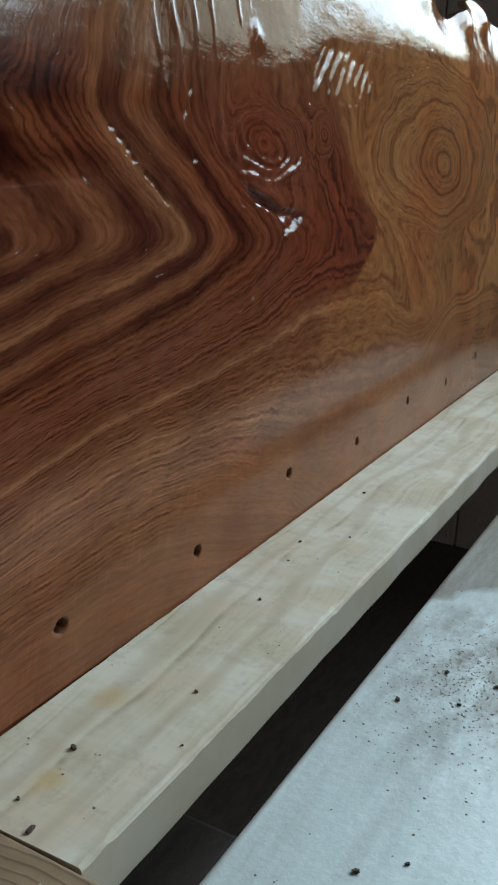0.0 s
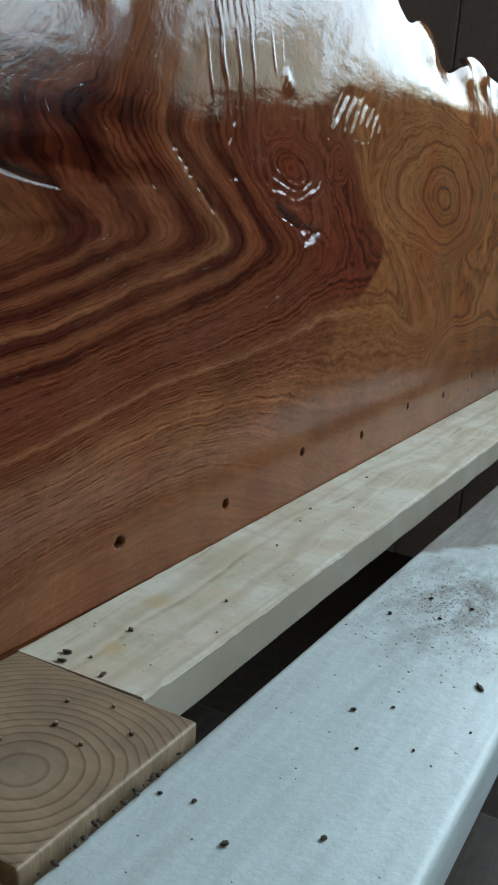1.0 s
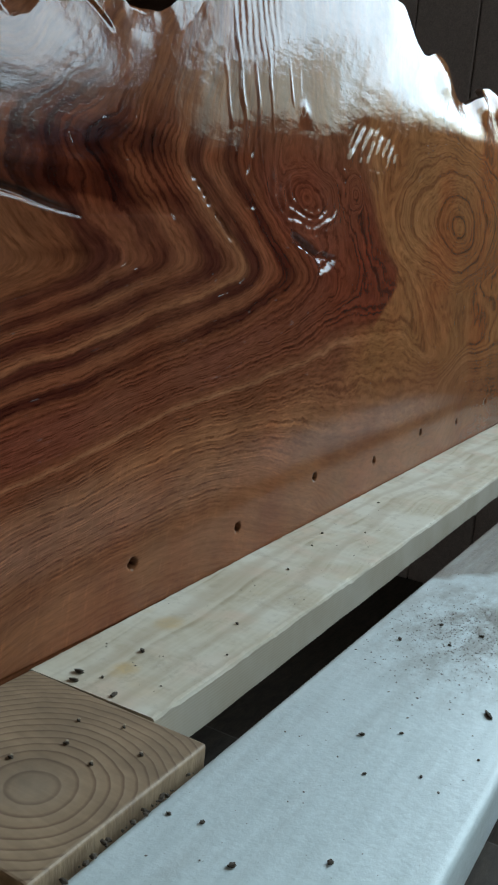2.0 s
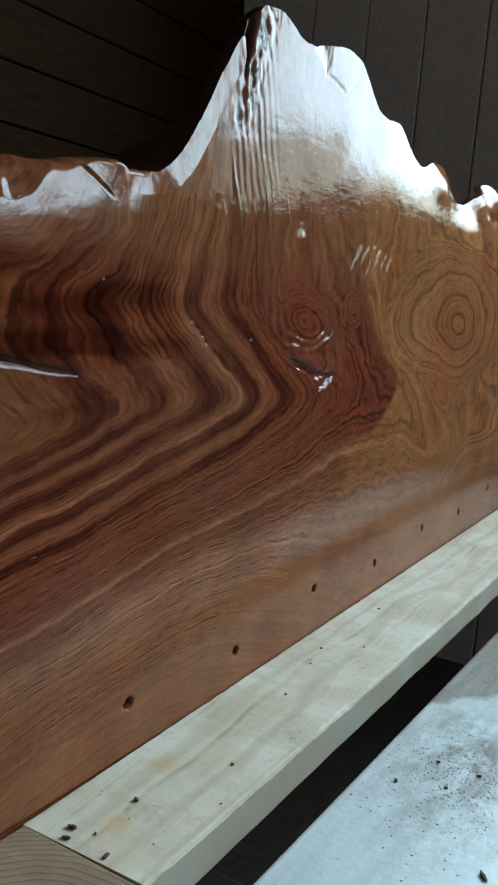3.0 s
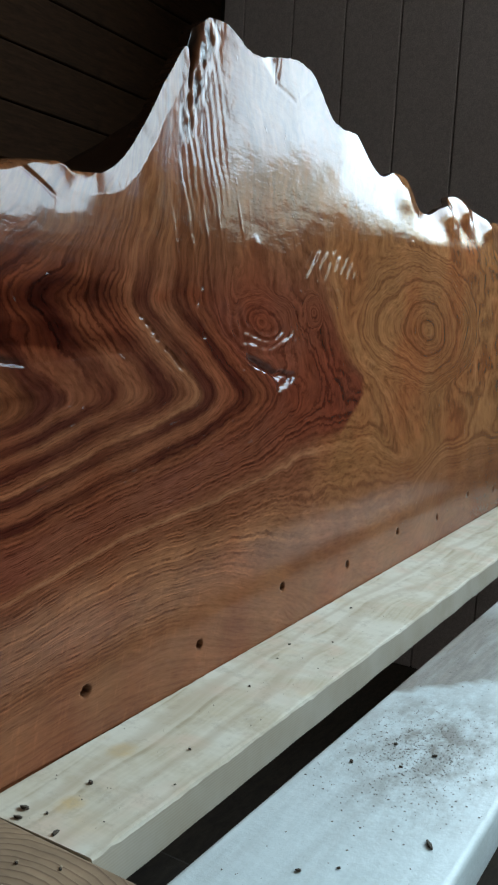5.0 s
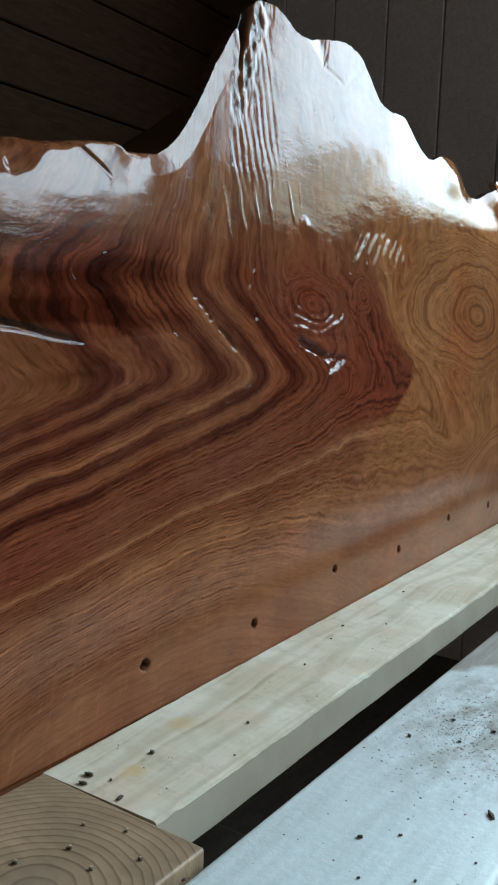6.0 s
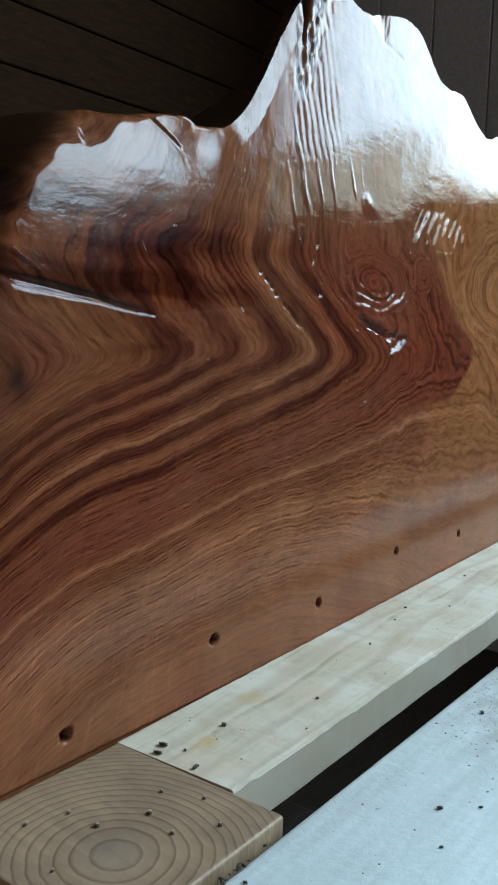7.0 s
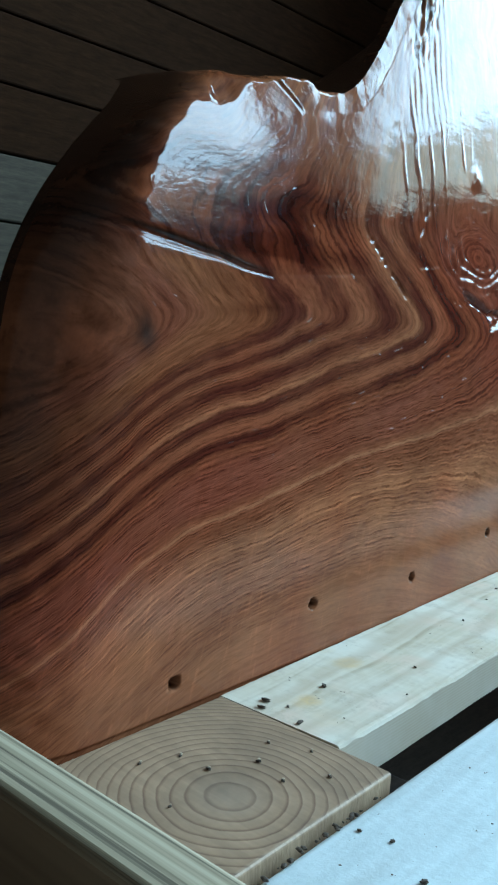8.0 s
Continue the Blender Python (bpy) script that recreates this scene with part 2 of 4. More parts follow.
MAT_SLAB = slab_material()
def rail_material():
    m, nt, b = material("pale_planed_pine", 0.68)
    raw = coords(nt)
    bend = noise_tex(nt, coords(nt, (5, 9, 9)), 1.0, 2)
    sep = nt.nodes.new("ShaderNodeSeparateXYZ")
    nt.links.new(raw, sep.inputs[0])
    ring = maths(nt, "ADD", maths(nt, "MULTIPLY", sep.outputs["Y"], 95.0), maths(nt, "MULTIPLY", bend, 5.0))
    line = node(nt, "ShaderNodeTexNoise", Scale=1.0, Detail=2.0)
    line.noise_dimensions = "1D"
    nt.links.new(maths(nt, "MULTIPLY", ring, 2.0), line.inputs["W"])
    col = ramp(nt, line.outputs["Fac"], [(0.30, (0.36, 0.30, 0.21)), (0.45, (0.50, 0.445, 0.345)), (0.70, (0.58, 0.53, 0.435))])
    pale = grey(nt, noise_tex(nt, raw, 21, 4, 0.6), 0.42, 0.60, 0.0, 0.9)
    col = mix(nt, pale, col, (0.64, 0.615, 0.55))
    tan = grey(nt, noise_tex(nt, coords(nt, loc=(0.3, 0.1, 0.2)), 34, 2), 0.64, 0.80, 0.0, 0.7)
    col = mix(nt, tan, col, (0.60, 0.50, 0.34))
    pink = grey(nt, noise_tex(nt, coords(nt, loc=(0.7, 0.4, 0.2)), 28, 2), 0.54, 0.70, 0.0, 0.7)
    col = mix(nt, pink, col, (0.60, 0.48, 0.39))
    for px, py, size in ((0.006, -0.022, 0.011), (-0.044, -0.034, 0.010)):
        g = nt.nodes.new("ShaderNodeTexGradient")
        g.gradient_type = "SPHERICAL"
        nt.links.new(coords(nt, (1 / size, 1.3 / size, 0.0), loc=(-px / size, -1.3 * py / size, 0.0)), g.inputs["Vector"])
        blur = maths(nt, "MULTIPLY", g.outputs["Fac"], grey(nt, noise_tex(nt, raw, 130, 3), 0.25, 0.6, 0.3, 1.2))
        col = mix(nt, grey(nt, blur, 0.05, 0.7, 0.0, 0.8), col, (0.55, 0.40, 0.20))
    cross = noise_tex(nt, coords(nt, (420, 14, 14), rot=(0, 0, 0.35)), 1.0, 3, 0.6)
    col = mix(nt, 0.16, col, grey(nt, cross, 0.35, 0.62, 0.78, 1.04), "MULTIPLY")
    dirt = grey(nt, noise_tex(nt, raw, 80, 5, 0.75), 0.53, 0.72, 0.0, 0.6)
    col = mix(nt, dirt, col, (0.36, 0.31, 0.25))
    figure = node(nt, "ShaderNodeTexWave", Scale=14.0, Distortion=9.0, Detail=2.0)
    figure.inputs["Detail Scale"].default_value = 1.2
    figure.bands_direction = "Y"
    nt.links.new(coords(nt, (0.25, 1.0, 1.0)), figure.inputs["Vector"])
    col = mix(nt, grey(nt, figure.outputs["Fac"], 0.0, 0.35, 0.48, 0.0), col, (0.40, 0.33, 0.245))
    col = mix(nt, 1.0, col, (1.0, 0.965, 0.90), "MULTIPLY")
    # saw lines on the upright side, with its weaker light painted in as darker colour
    wave = node(nt, "ShaderNodeTexWave", Scale=210.0, Distortion=2.2, Detail=2.0)
    wave.bands_direction = "Z"
    nt.links.new(coords(nt, (0.15, 1.0, 1.0)), wave.inputs["Vector"])
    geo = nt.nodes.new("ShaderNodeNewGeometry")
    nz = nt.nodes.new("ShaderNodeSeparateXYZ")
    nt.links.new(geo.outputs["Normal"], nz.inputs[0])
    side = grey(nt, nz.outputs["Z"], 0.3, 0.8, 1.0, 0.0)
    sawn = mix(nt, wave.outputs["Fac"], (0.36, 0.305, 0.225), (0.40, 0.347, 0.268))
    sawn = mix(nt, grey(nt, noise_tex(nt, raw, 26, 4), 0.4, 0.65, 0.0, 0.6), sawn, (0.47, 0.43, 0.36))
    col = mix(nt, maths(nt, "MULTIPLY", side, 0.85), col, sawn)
    nt.links.new(col, b.inputs["Base Color"])
    first = bump(nt, b, line.outputs["Fac"], 0.15, 0.0006)
    bump(nt, b, maths(nt, "MULTIPLY", wave.outputs["Fac"], side), 0.12, 0.0003, first)
    return m


MAT_RAIL = rail_material()
def board_material():
    """Weathered plank: dark growth lines along its length, grey-green bloom on top, sides browned and darkened to paint
    in their shade.
    """
    m, nt, b = material("weathered_pine_edge", 0.85)
    line = noise_tex(nt, coords(nt, (330, 3.0, 60)), 1.0, 3, 0.55, 0.3)
    col = ramp(nt, line, [(0.40, (0.105, 0.084, 0.052)), (0.48, (0.29, 0.24, 0.155)), (0.62, (0.43, 0.365, 0.25))])
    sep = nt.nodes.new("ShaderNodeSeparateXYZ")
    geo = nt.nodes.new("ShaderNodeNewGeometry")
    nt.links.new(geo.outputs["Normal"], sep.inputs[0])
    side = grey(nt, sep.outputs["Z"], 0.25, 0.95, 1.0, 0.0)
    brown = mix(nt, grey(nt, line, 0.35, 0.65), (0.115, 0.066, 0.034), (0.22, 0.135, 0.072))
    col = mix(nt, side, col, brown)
    nt.links.new(col, b.inputs["Base Color"])
    bump(nt, b, line, 0.3, 0.0005)
    return m


MAT_BOARD = board_material()
MAT_WALL = pine_material("pale_boarding", (0.62, 0.51, 0.50), (0.50, 0.41, 0.40), (2, 14, 14), rough=0.6)
# For the unseen walls and ceiling, kept pale to bounce fill light
MAT_PANEL = pine_material("pale_bounce_boarding", (0.30, 0.25, 0.20), (0.24, 0.20, 0.16), (2, 14, 14), rough=0.6)
MAT_DARK = pine_material("dark_old_timber", (0.07, 0.05, 0.035), (0.04, 0.028, 0.02), (4, 12, 12), rough=0.8)


def end_grain_material():
    m, nt, b = material("pine_end_grain", 0.6)
    vec = coords(nt, loc=(0.0125, 0.012, 0))
    n1 = noise_tex(nt, vec, 30, 3)
    sep = nt.nodes.new("ShaderNodeSeparateXYZ")
    nt.links.new(vec, sep.inputs[0])
    r = maths(nt, "SQRT", maths(nt, "ADD", maths(nt, "POWER", sep.outputs["X"], 2), maths(nt, "POWER", sep.outputs["Y"], 2)))
    r = maths(nt, "ADD", r, maths(nt, "MULTIPLY", maths(nt, "SUBTRACT", n1, 0.5), 0.006))
    saw = maths(nt, "FRACT", maths(nt, "DIVIDE", maths(nt, "POWER", r, 1.4), 0.00150))
    col = ramp(nt, saw, [(0.0, (0.345, 0.235, 0.142)), (0.68, (0.315, 0.208, 0.122)), (0.88, (0.195, 0.115, 0.066)), (0.94, (0.21, 0.125, 0.072)), (1.0, (0.34, 0.23, 0.138))])
    col = mix(nt, grey(nt, r, 0.003, 0.018, 0.4, 0.0), col, (0.265, 0.205, 0.150))
    col = mix(nt, 0.7, col, grey(nt, noise_tex(nt, vec, 38, 5, 0.65), 0.3, 0.7, 0.58, 1.05), "MULTIPLY")
    col = mix(nt, 0.35, col, grey(nt, noise_tex(nt, coords(nt, (260, 30, 1), rot=(0, 0, 0.5)), 1.0, 3), 0.35, 0.65, 0.6, 1.1), "MULTIPLY")
    nt.links.new(col, b.inputs["Base Color"])
    bump(nt, b, saw, 0.25, 0.0006)
    return m


def seat_material():
    m, nt, b = material("worn_white_paint", 0.42)
    vec = coords(nt)
    long = coords(nt, (3, 22, 22))
    worn = noise_tex(nt, vec, 24, 5)
    sep = nt.nodes.new("ShaderNodeSeparateXYZ")
    nt.links.new(vec, sep.inputs[0])
    edge = maths(nt, "ADD", sep.outputs["X"], maths(nt, "MULTIPLY", maths(nt, "SUBTRACT", worn, 0.5), 0.07))
    slant = maths(nt, "ADD", edge, maths(nt, "MULTIPLY", sep.outputs["Y"], 1.2))
    bare = maths(nt, "MULTIPLY", grey(nt, slant, 0.126, 0.138), grey(nt, slant, 0.30, 0.40, 1.0, 0.0))
    white = mix(nt, grey(nt, noise_tex(nt, long, 9, 5), 0.35, 0.7), (0.63, 0.705, 0.715), (0.53, 0.60, 0.605))
    wood = mix(nt, grey(nt, noise_tex(nt, long, 12, 4), 0.35, 0.65), (0.29, 0.27, 0.235), (0.20, 0.185, 0.16))
    col = mix(nt, bare, white, wood)
    smear = grey(nt, noise_tex(nt, coords(nt, (14, 26, 14)), 2.2, 6, 0.7), 0.40, 0.60, 0.0, 1.1)
    spot = node(nt, "ShaderNodeTexGradient")
    spot.gradient_type = "SPHERICAL"
    nt.links.new(coords(nt, (9, 15, 1), loc=(-0.27, 0.0, 0)), spot.inputs["Vector"])
    col = mix(nt, maths(nt, "MULTIPLY", smear, spot.outputs["Fac"]), col, (0.20, 0.18, 0.15))
    speck = grey(nt, noise_tex(nt, vec, 420, 4, 0.75), 0.60, 0.78, 0.0, 0.5)
    col = mix(nt, speck, col, (0.34, 0.34, 0.32))
    faint = grey(nt, noise_tex(nt, long, 3.5, 5, 0.65), 0.50, 0.72, 0.0, 0.5)
    col = mix(nt, faint, col, (0.45, 0.48, 0.47))
    nt.links.new(col, b.inputs["Base Color"])
    first = bump(nt, b, noise_tex(nt, long, 9, 3), 0.06, 0.0008)
    bump(nt, b, noise_tex(nt, vec, 200, 5, 0.65), 0.42, 0.0008, first)
    return m


def plain(name, colour, rough, metal=0.0):
    m, nt, b = material(name, rough)
    n = noise_tex(nt, coords(nt), 120, 3)
    nt.links.new(mix(nt, grey(nt, n, 0.3, 0.7), tuple(c * 0.75 for c in colour), colour), b.inputs["Base Color"])
    b.inputs["Metallic"].default_value = metal
    return m


MAT_END = end_grain_material()
MAT_POST = pine_material("bare_pine", (0.46, 0.33, 0.21), (0.35, 0.24, 0.15), (14, 14, 3))
MAT_SEAT = seat_material()
MAT_CHIP = plain("dry_bark_crumb", (0.075, 0.055, 0.038), 0.9)
MAT_DUST = plain("grey_bark_dust", (0.27, 0.24, 0.21), 0.9)
MAT_PALE_CHIP = plain("pale_wood_crumb", (0.5, 0.4, 0.28), 0.8)
# Near black: the darkness down in the screw holes is put into this colour
MAT_SCREW = plain("hole_shade_black", (0.012, 0.010, 0.008), 0.35, 0.0)
MAT_FRAME = plain("white_window_paint", (0.75, 0.75, 0.72), 0.4)
MAT_GRASS = plain("meadow_grass", (0.10, 0.12, 0.04), 0.9)
MAT_GLASS = bpy.data.materials.new("window_glass")
MAT_GLASS.use_nodes = True
MAT_GLASS.node_tree.nodes["Principled BSDF"].inputs["Transmission Weight"].default_value = 1.0
MAT_GLASS.node_tree.nodes["Principled BSDF"].inputs["Roughness"].default_value = 0.0


# ---- mesh helpers ----
def box_bm(x0, x1, y0, y1, z0, z1, bevel=0.0, segments=2):
    bm = bmesh.new()
    bmesh.ops.create_cube(bm, size=1)
    bmesh.ops.transform(bm, verts=bm.verts, matrix=Matrix.LocRotScale(((x0 + x1) / 2, (y0 + y1) / 2, (z0 + z1) / 2), None, (x1 - x0, y1 - y0, z1 - z0)))
    if bevel:
        bmesh.ops.bevel(bm, geom=bm.edges[:], offset=bevel, segments=segments, affect="EDGES", profile=0.5)
    return bm


def mesh_of(name, bm, mats, smooth=False):
    me = bpy.data.meshes.new(name)
    bm.to_mesh(me)
    bm.free()
    for m in mats if isinstance(mats, (list, tuple)) else [mats]:
        me.materials.append(m)
    if smooth:
        for p in me.polygons:
            p.use_smooth = True
    return me


def part(name, bm, mats, parent, label="", smooth=False):
    ob = new(name, mesh_of(name, bm, mats, smooth))
    ob.parent = parent
    if label:
        tagged(ob, label)
    return ob


def smooth_step(a, b, v):
    t = np.clip((v - a) / (b - a), 0, 1)
    return t * t * (3 - 2 * t)


def flow(v, knots):
    """Runs smoothly through (place, value) knots."""
    out = np.full_like(np.asarray(v, float), knots[0][1])
    for (a, p), (b, q) in zip(knots, knots[1:]):
        out = out + (q - p) * smooth_step(a, b, v)
    return out


def hump(v, centre, left, right, height):
    d = np.where(v < centre, (v - centre) / left, (v - centre) / right)
    return height * np.exp(-d * d)


# ---- structure: room ----
X0, X1, Y0, Y1, HIGH = -1.7, 1.25, -2.2, 0.80, 2.35


def structure(name, bm, mat, label):
    return tagged(new(name, mesh_of(name, bm, mat)), label, kind="structure")


structure("floor", box_bm(X0, X1, Y0, Y1, -0.06, 0.0), MAT_DARK, "dark old timber floor under the bench")
structure("ceiling", box_bm(X0 - 0.1, X1 + 0.26, Y0 - 0.1, Y1 + 0.12, HIGH, HIGH + 0.06), MAT_PANEL, "unseen board ceiling, pale to bounce light")
MAT_NORTH = pine_material("shaded_boarding", (0.034, 0.0155, 0.0070), (0.020, 0.0095, 0.0045), (2, 14, 14), rough=0.95)
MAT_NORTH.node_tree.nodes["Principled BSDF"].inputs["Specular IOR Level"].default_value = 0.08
wall_north = structure("wall_north", box_bm(X0, X1 + 0.26, Y1 + 0.02, Y1 + 0.12, -0.06, HIGH), MAT_DARK, "dark wall with horizontal boarding")
structure("wall_south", box_bm(X0, X1 + 0.26, Y0 - 0.1, Y0, -0.06, HIGH), MAT_PANEL, "unseen boarded wall, pale to bounce light")
structure("wall_west", box_bm(X0 - 0.1, X0, Y0 - 0.1, Y1 + 0.12, -0.06, HIGH), MAT_PANEL, "unseen boarded wall, pale to bounce light")
bm = bmesh.new()
PIERS = ((Y0, WINDOWS[1][0], -0.06, HIGH), (WINDOWS[1][1], WINDOWS[0][0], -0.06, HIGH), (WINDOWS[0][1], Y1 + 0.02, -0.06, HIGH))
for y0, y1, z0, z1 in PIERS + tuple((a, b, lo, hi) for a, b in WINDOWS for lo, hi in ((-0.06, WIN_Z0), (WIN_Z1, HIGH))):
    tmp = bpy.data.meshes.new("tmp")
    b2 = box_bm(X1 + 0.02, X1 + 0.26, y0, y1, z0, z1)
    b2.to_mesh(tmp)
    b2.free()
    bm.from_mesh(tmp)
    bpy.data.meshes.remove(tmp)
wall_east = structure("wall_east", bm, MAT_DARK, "dark wall with vertical planks and two window openings")
for k, (wy0, wy1) in enumerate(WINDOWS):
    window = tagged(new("window_%d" % (k + 1)), "bright single-pane window in the dark end wall", kind="structure")
    window.location = (X1 + 0.21, (wy0 + wy1) / 2, WIN_Z0)
    ww, wh = (wy1 - wy0) / 2, WIN_Z1 - WIN_Z0
    for y0, y1, z0, z1 in ((-ww, -ww + 0.03, 0, wh), (ww - 0.03, ww, 0, wh), (-ww + 0.03, ww - 0.03, 0, 0.03), (-ww + 0.03, ww - 0.03, wh - 0.03, wh)):
        part("window_frame", box_bm(-0.03, 0.03, y0, y1, z0, z1, 0.003), MAT_FRAME, window)
    pane = part("pane", box_bm(0.01, 0.014, -ww + 0.03, ww - 0.03, 0.03, wh - 0.03), MAT_GLASS, window)
    pane.visible_shadow = False
structure("ground", box_bm(-300, 300, -300, 300, -0.7, -0.5), MAT_GRASS, "green meadow outside the window")


# ---- the slab ----
def slab_top(x):
    """Height of the live edge: a low back, a saddle, the peak, a shoulder with lumps and a notch."""
    z = 0.696 + 0.09 * np.minimum(x + 0.04, 0) + hump(x, -0.030, 0.04, 0.02, 0.003)
    z = z + 0.1035 * smooth_step(0.009, 0.113, x) - 0.006 * smooth_step(0.125, 0.150, x) + 0.0115 * smooth_step(0.155, 0.205, x)
    z = z - 0.026 * smooth_step(0.222, 0.272, x) + 0.002 * smooth_step(0.275, 0.300, x) - 0.019 * smooth_step(0.305, 0.350, x)
    z = z + 0.0115 * smooth_step(0.355, 0.420, x) - 0.025 * smooth_step(0.435, 0.462, x) + 0.035 * smooth_step(0.470, 0.600, x)
    return z - 0.02 * smooth_step(0.64, 0.72, x) + hump(x, 0.78, 0.06, 0.06, 0.02)


def slab_left(z):
    """The end of the slab: upright below, rounded over at the top."""
    return -0.190 + 0.034 * smooth_step(0.44, 0.58, z) + 0.092 * np.clip((z - 0.56) / 0.14, 0, 1) ** 2


def vnoise(x, y, z=0.0):
    return np.array([noise.noise((a, b, z)) for a, b in zip(x.ravel(), y.ravel())]).reshape(x.shape)


HOLES = [(-0.096, 0.433), (0.0, 0.447), (0.097, 0.443), (0.196, 0.4555), (0.301, 0.450), (0.407, 0.459), (0.513, 0.456), (0.614, 0.466), (0.715, 0.46), (0.82, 0.462)]


def chevron_level(u):
    """Growth level on the upper arms, by where the arm would meet the height of the tips."""
    return np.interp(u, (-0.15, 0.0, 0.05, 0.10, 0.15, 0.20, 0.25, 0.30, 0.40, 0.55), (0.612, 0.583, 0.571, 0.5567, 0.5415, 0.529, 0.5240, 0.5185, 0.506, 0.499))


def eye_ring(x, z, n1):
    """Distance from the heart of the golden eye: wide rings, stretched upwards."""
    up = z - 0.640
    return np.sqrt(((x - 0.462) / 3.0) ** 2 + np.where(up > 0, 0.8 * up, up) ** 2 + 0.006**2) + 0.0032 * n1 + 0.0014 * vnoise(x * 42, z * 60, 27.0)


def grain_field(x, z):
    """Growth lines as level lines: nested chevrons that open to the left, folded back at the height of the kink, an eye beside them, knots."""
    q = np.clip(z - 0.55, -0.12, 0.06)
    bend = 0.012 * np.logaddexp(0, (-0.10 - x) / 0.012)
    xr = -0.015 * np.logaddexp(-x / 0.015, -0.30 / 0.015)
    xq = -0.03 * np.logaddexp(-x / 0.03, -0.215 / 0.03)
    rise = 0.198 * xr - 0.10 * xr**2 - 0.577 * xr**3 - 0.62 * bend + q * (1.42 * xq + 8.08 * xq**2 - 2.4 * bend)
    rise = rise - 0.022 * smooth_step(0.335, 0.43, x) * smooth_step(0.49, 0.56, z) + 0.020 * smooth_step(0.43, 0.54, x)
    low = z - rise
    kink = 0.637 + 0.03 * np.clip(x, -0.05, 0.25)
    over = 0.004 * np.logaddexp(0, (z - kink) / 0.004)
    fan = flow(x, [(-0.08, 2.2), (-0.01, 1.4), (0.02, 1.0), (0.05, 0.5), (0.085, 0.0), (0.13, -0.4), (0.20, -0.5), (0.27, -0.15)])
    up = chevron_level(x + 1.5 * (z - over - 0.6) - fan * over)
    k = 0.0042 - 0.0015 * smooth_step(0.15, 0.28, x)
    h = -k * np.logaddexp(-low / k, -up / k)
    eye = eye_ring(x, z, vnoise(x * 16, z * 26, 12.0))
    h = h + smooth_step(0.062, 0.046, eye) * (0.508 + 0.85 * (0.056 - eye) - h)
    for cx, cz, wide, size, level in ((0.165, 0.634, 2.0, 0.022, 0.530), (0.236, 0.644, 1.3, 0.012, 0.527)):
        knot = np.hypot((x - cx) / wide, z - cz) + 0.004 * vnoise(x * 40, z * 60, 21.0)
        h = h + 0.6 * smooth_step(size * 1.25, size * 0.5, knot) * (level + 0.75 * (size - knot) - h)
    h = h + 0.0040 * vnoise(x * 11, z * 18, 2.0) + 0.0011 * vnoise(x * 36, z * 62, 4.0)
    # the upper back of the slab is restless
    return h + 0.0025 * vnoise(x * 20, z * 55, 6.0) * smooth_step(0.03, -0.03, x) * smooth_step(0.60, 0.63, z)


def crack(x, z, x0, z0, x1, z1, width, depth):
    """A narrow split that fades at its ends."""
    dx, dz = x1 - x0, z1 - z0
    n2 = dx * dx + dz * dz
    t = ((x - x0) * dx + (z - z0) * dz) / n2
    off = np.abs((x - x0) * dz - (z - z0) * dx) / math.sqrt(n2)
    return depth * np.exp(-(off / width) ** 2) * np.clip(1 - np.abs(2 * t - 1) ** 4, 0, 1)


def skewed(x, y, z):
    """The slab stands a little askew: it runs back and grows wider towards its far end."""
    k = 1 + 0.030 * np.clip(x + 0.06, 0, None) / 0.265
    return np.stack([-0.303 + (x + 0.303) * k, -0.262 + (y + 0.262) * k, 0.615 + (z - 0.615) * k], -1)


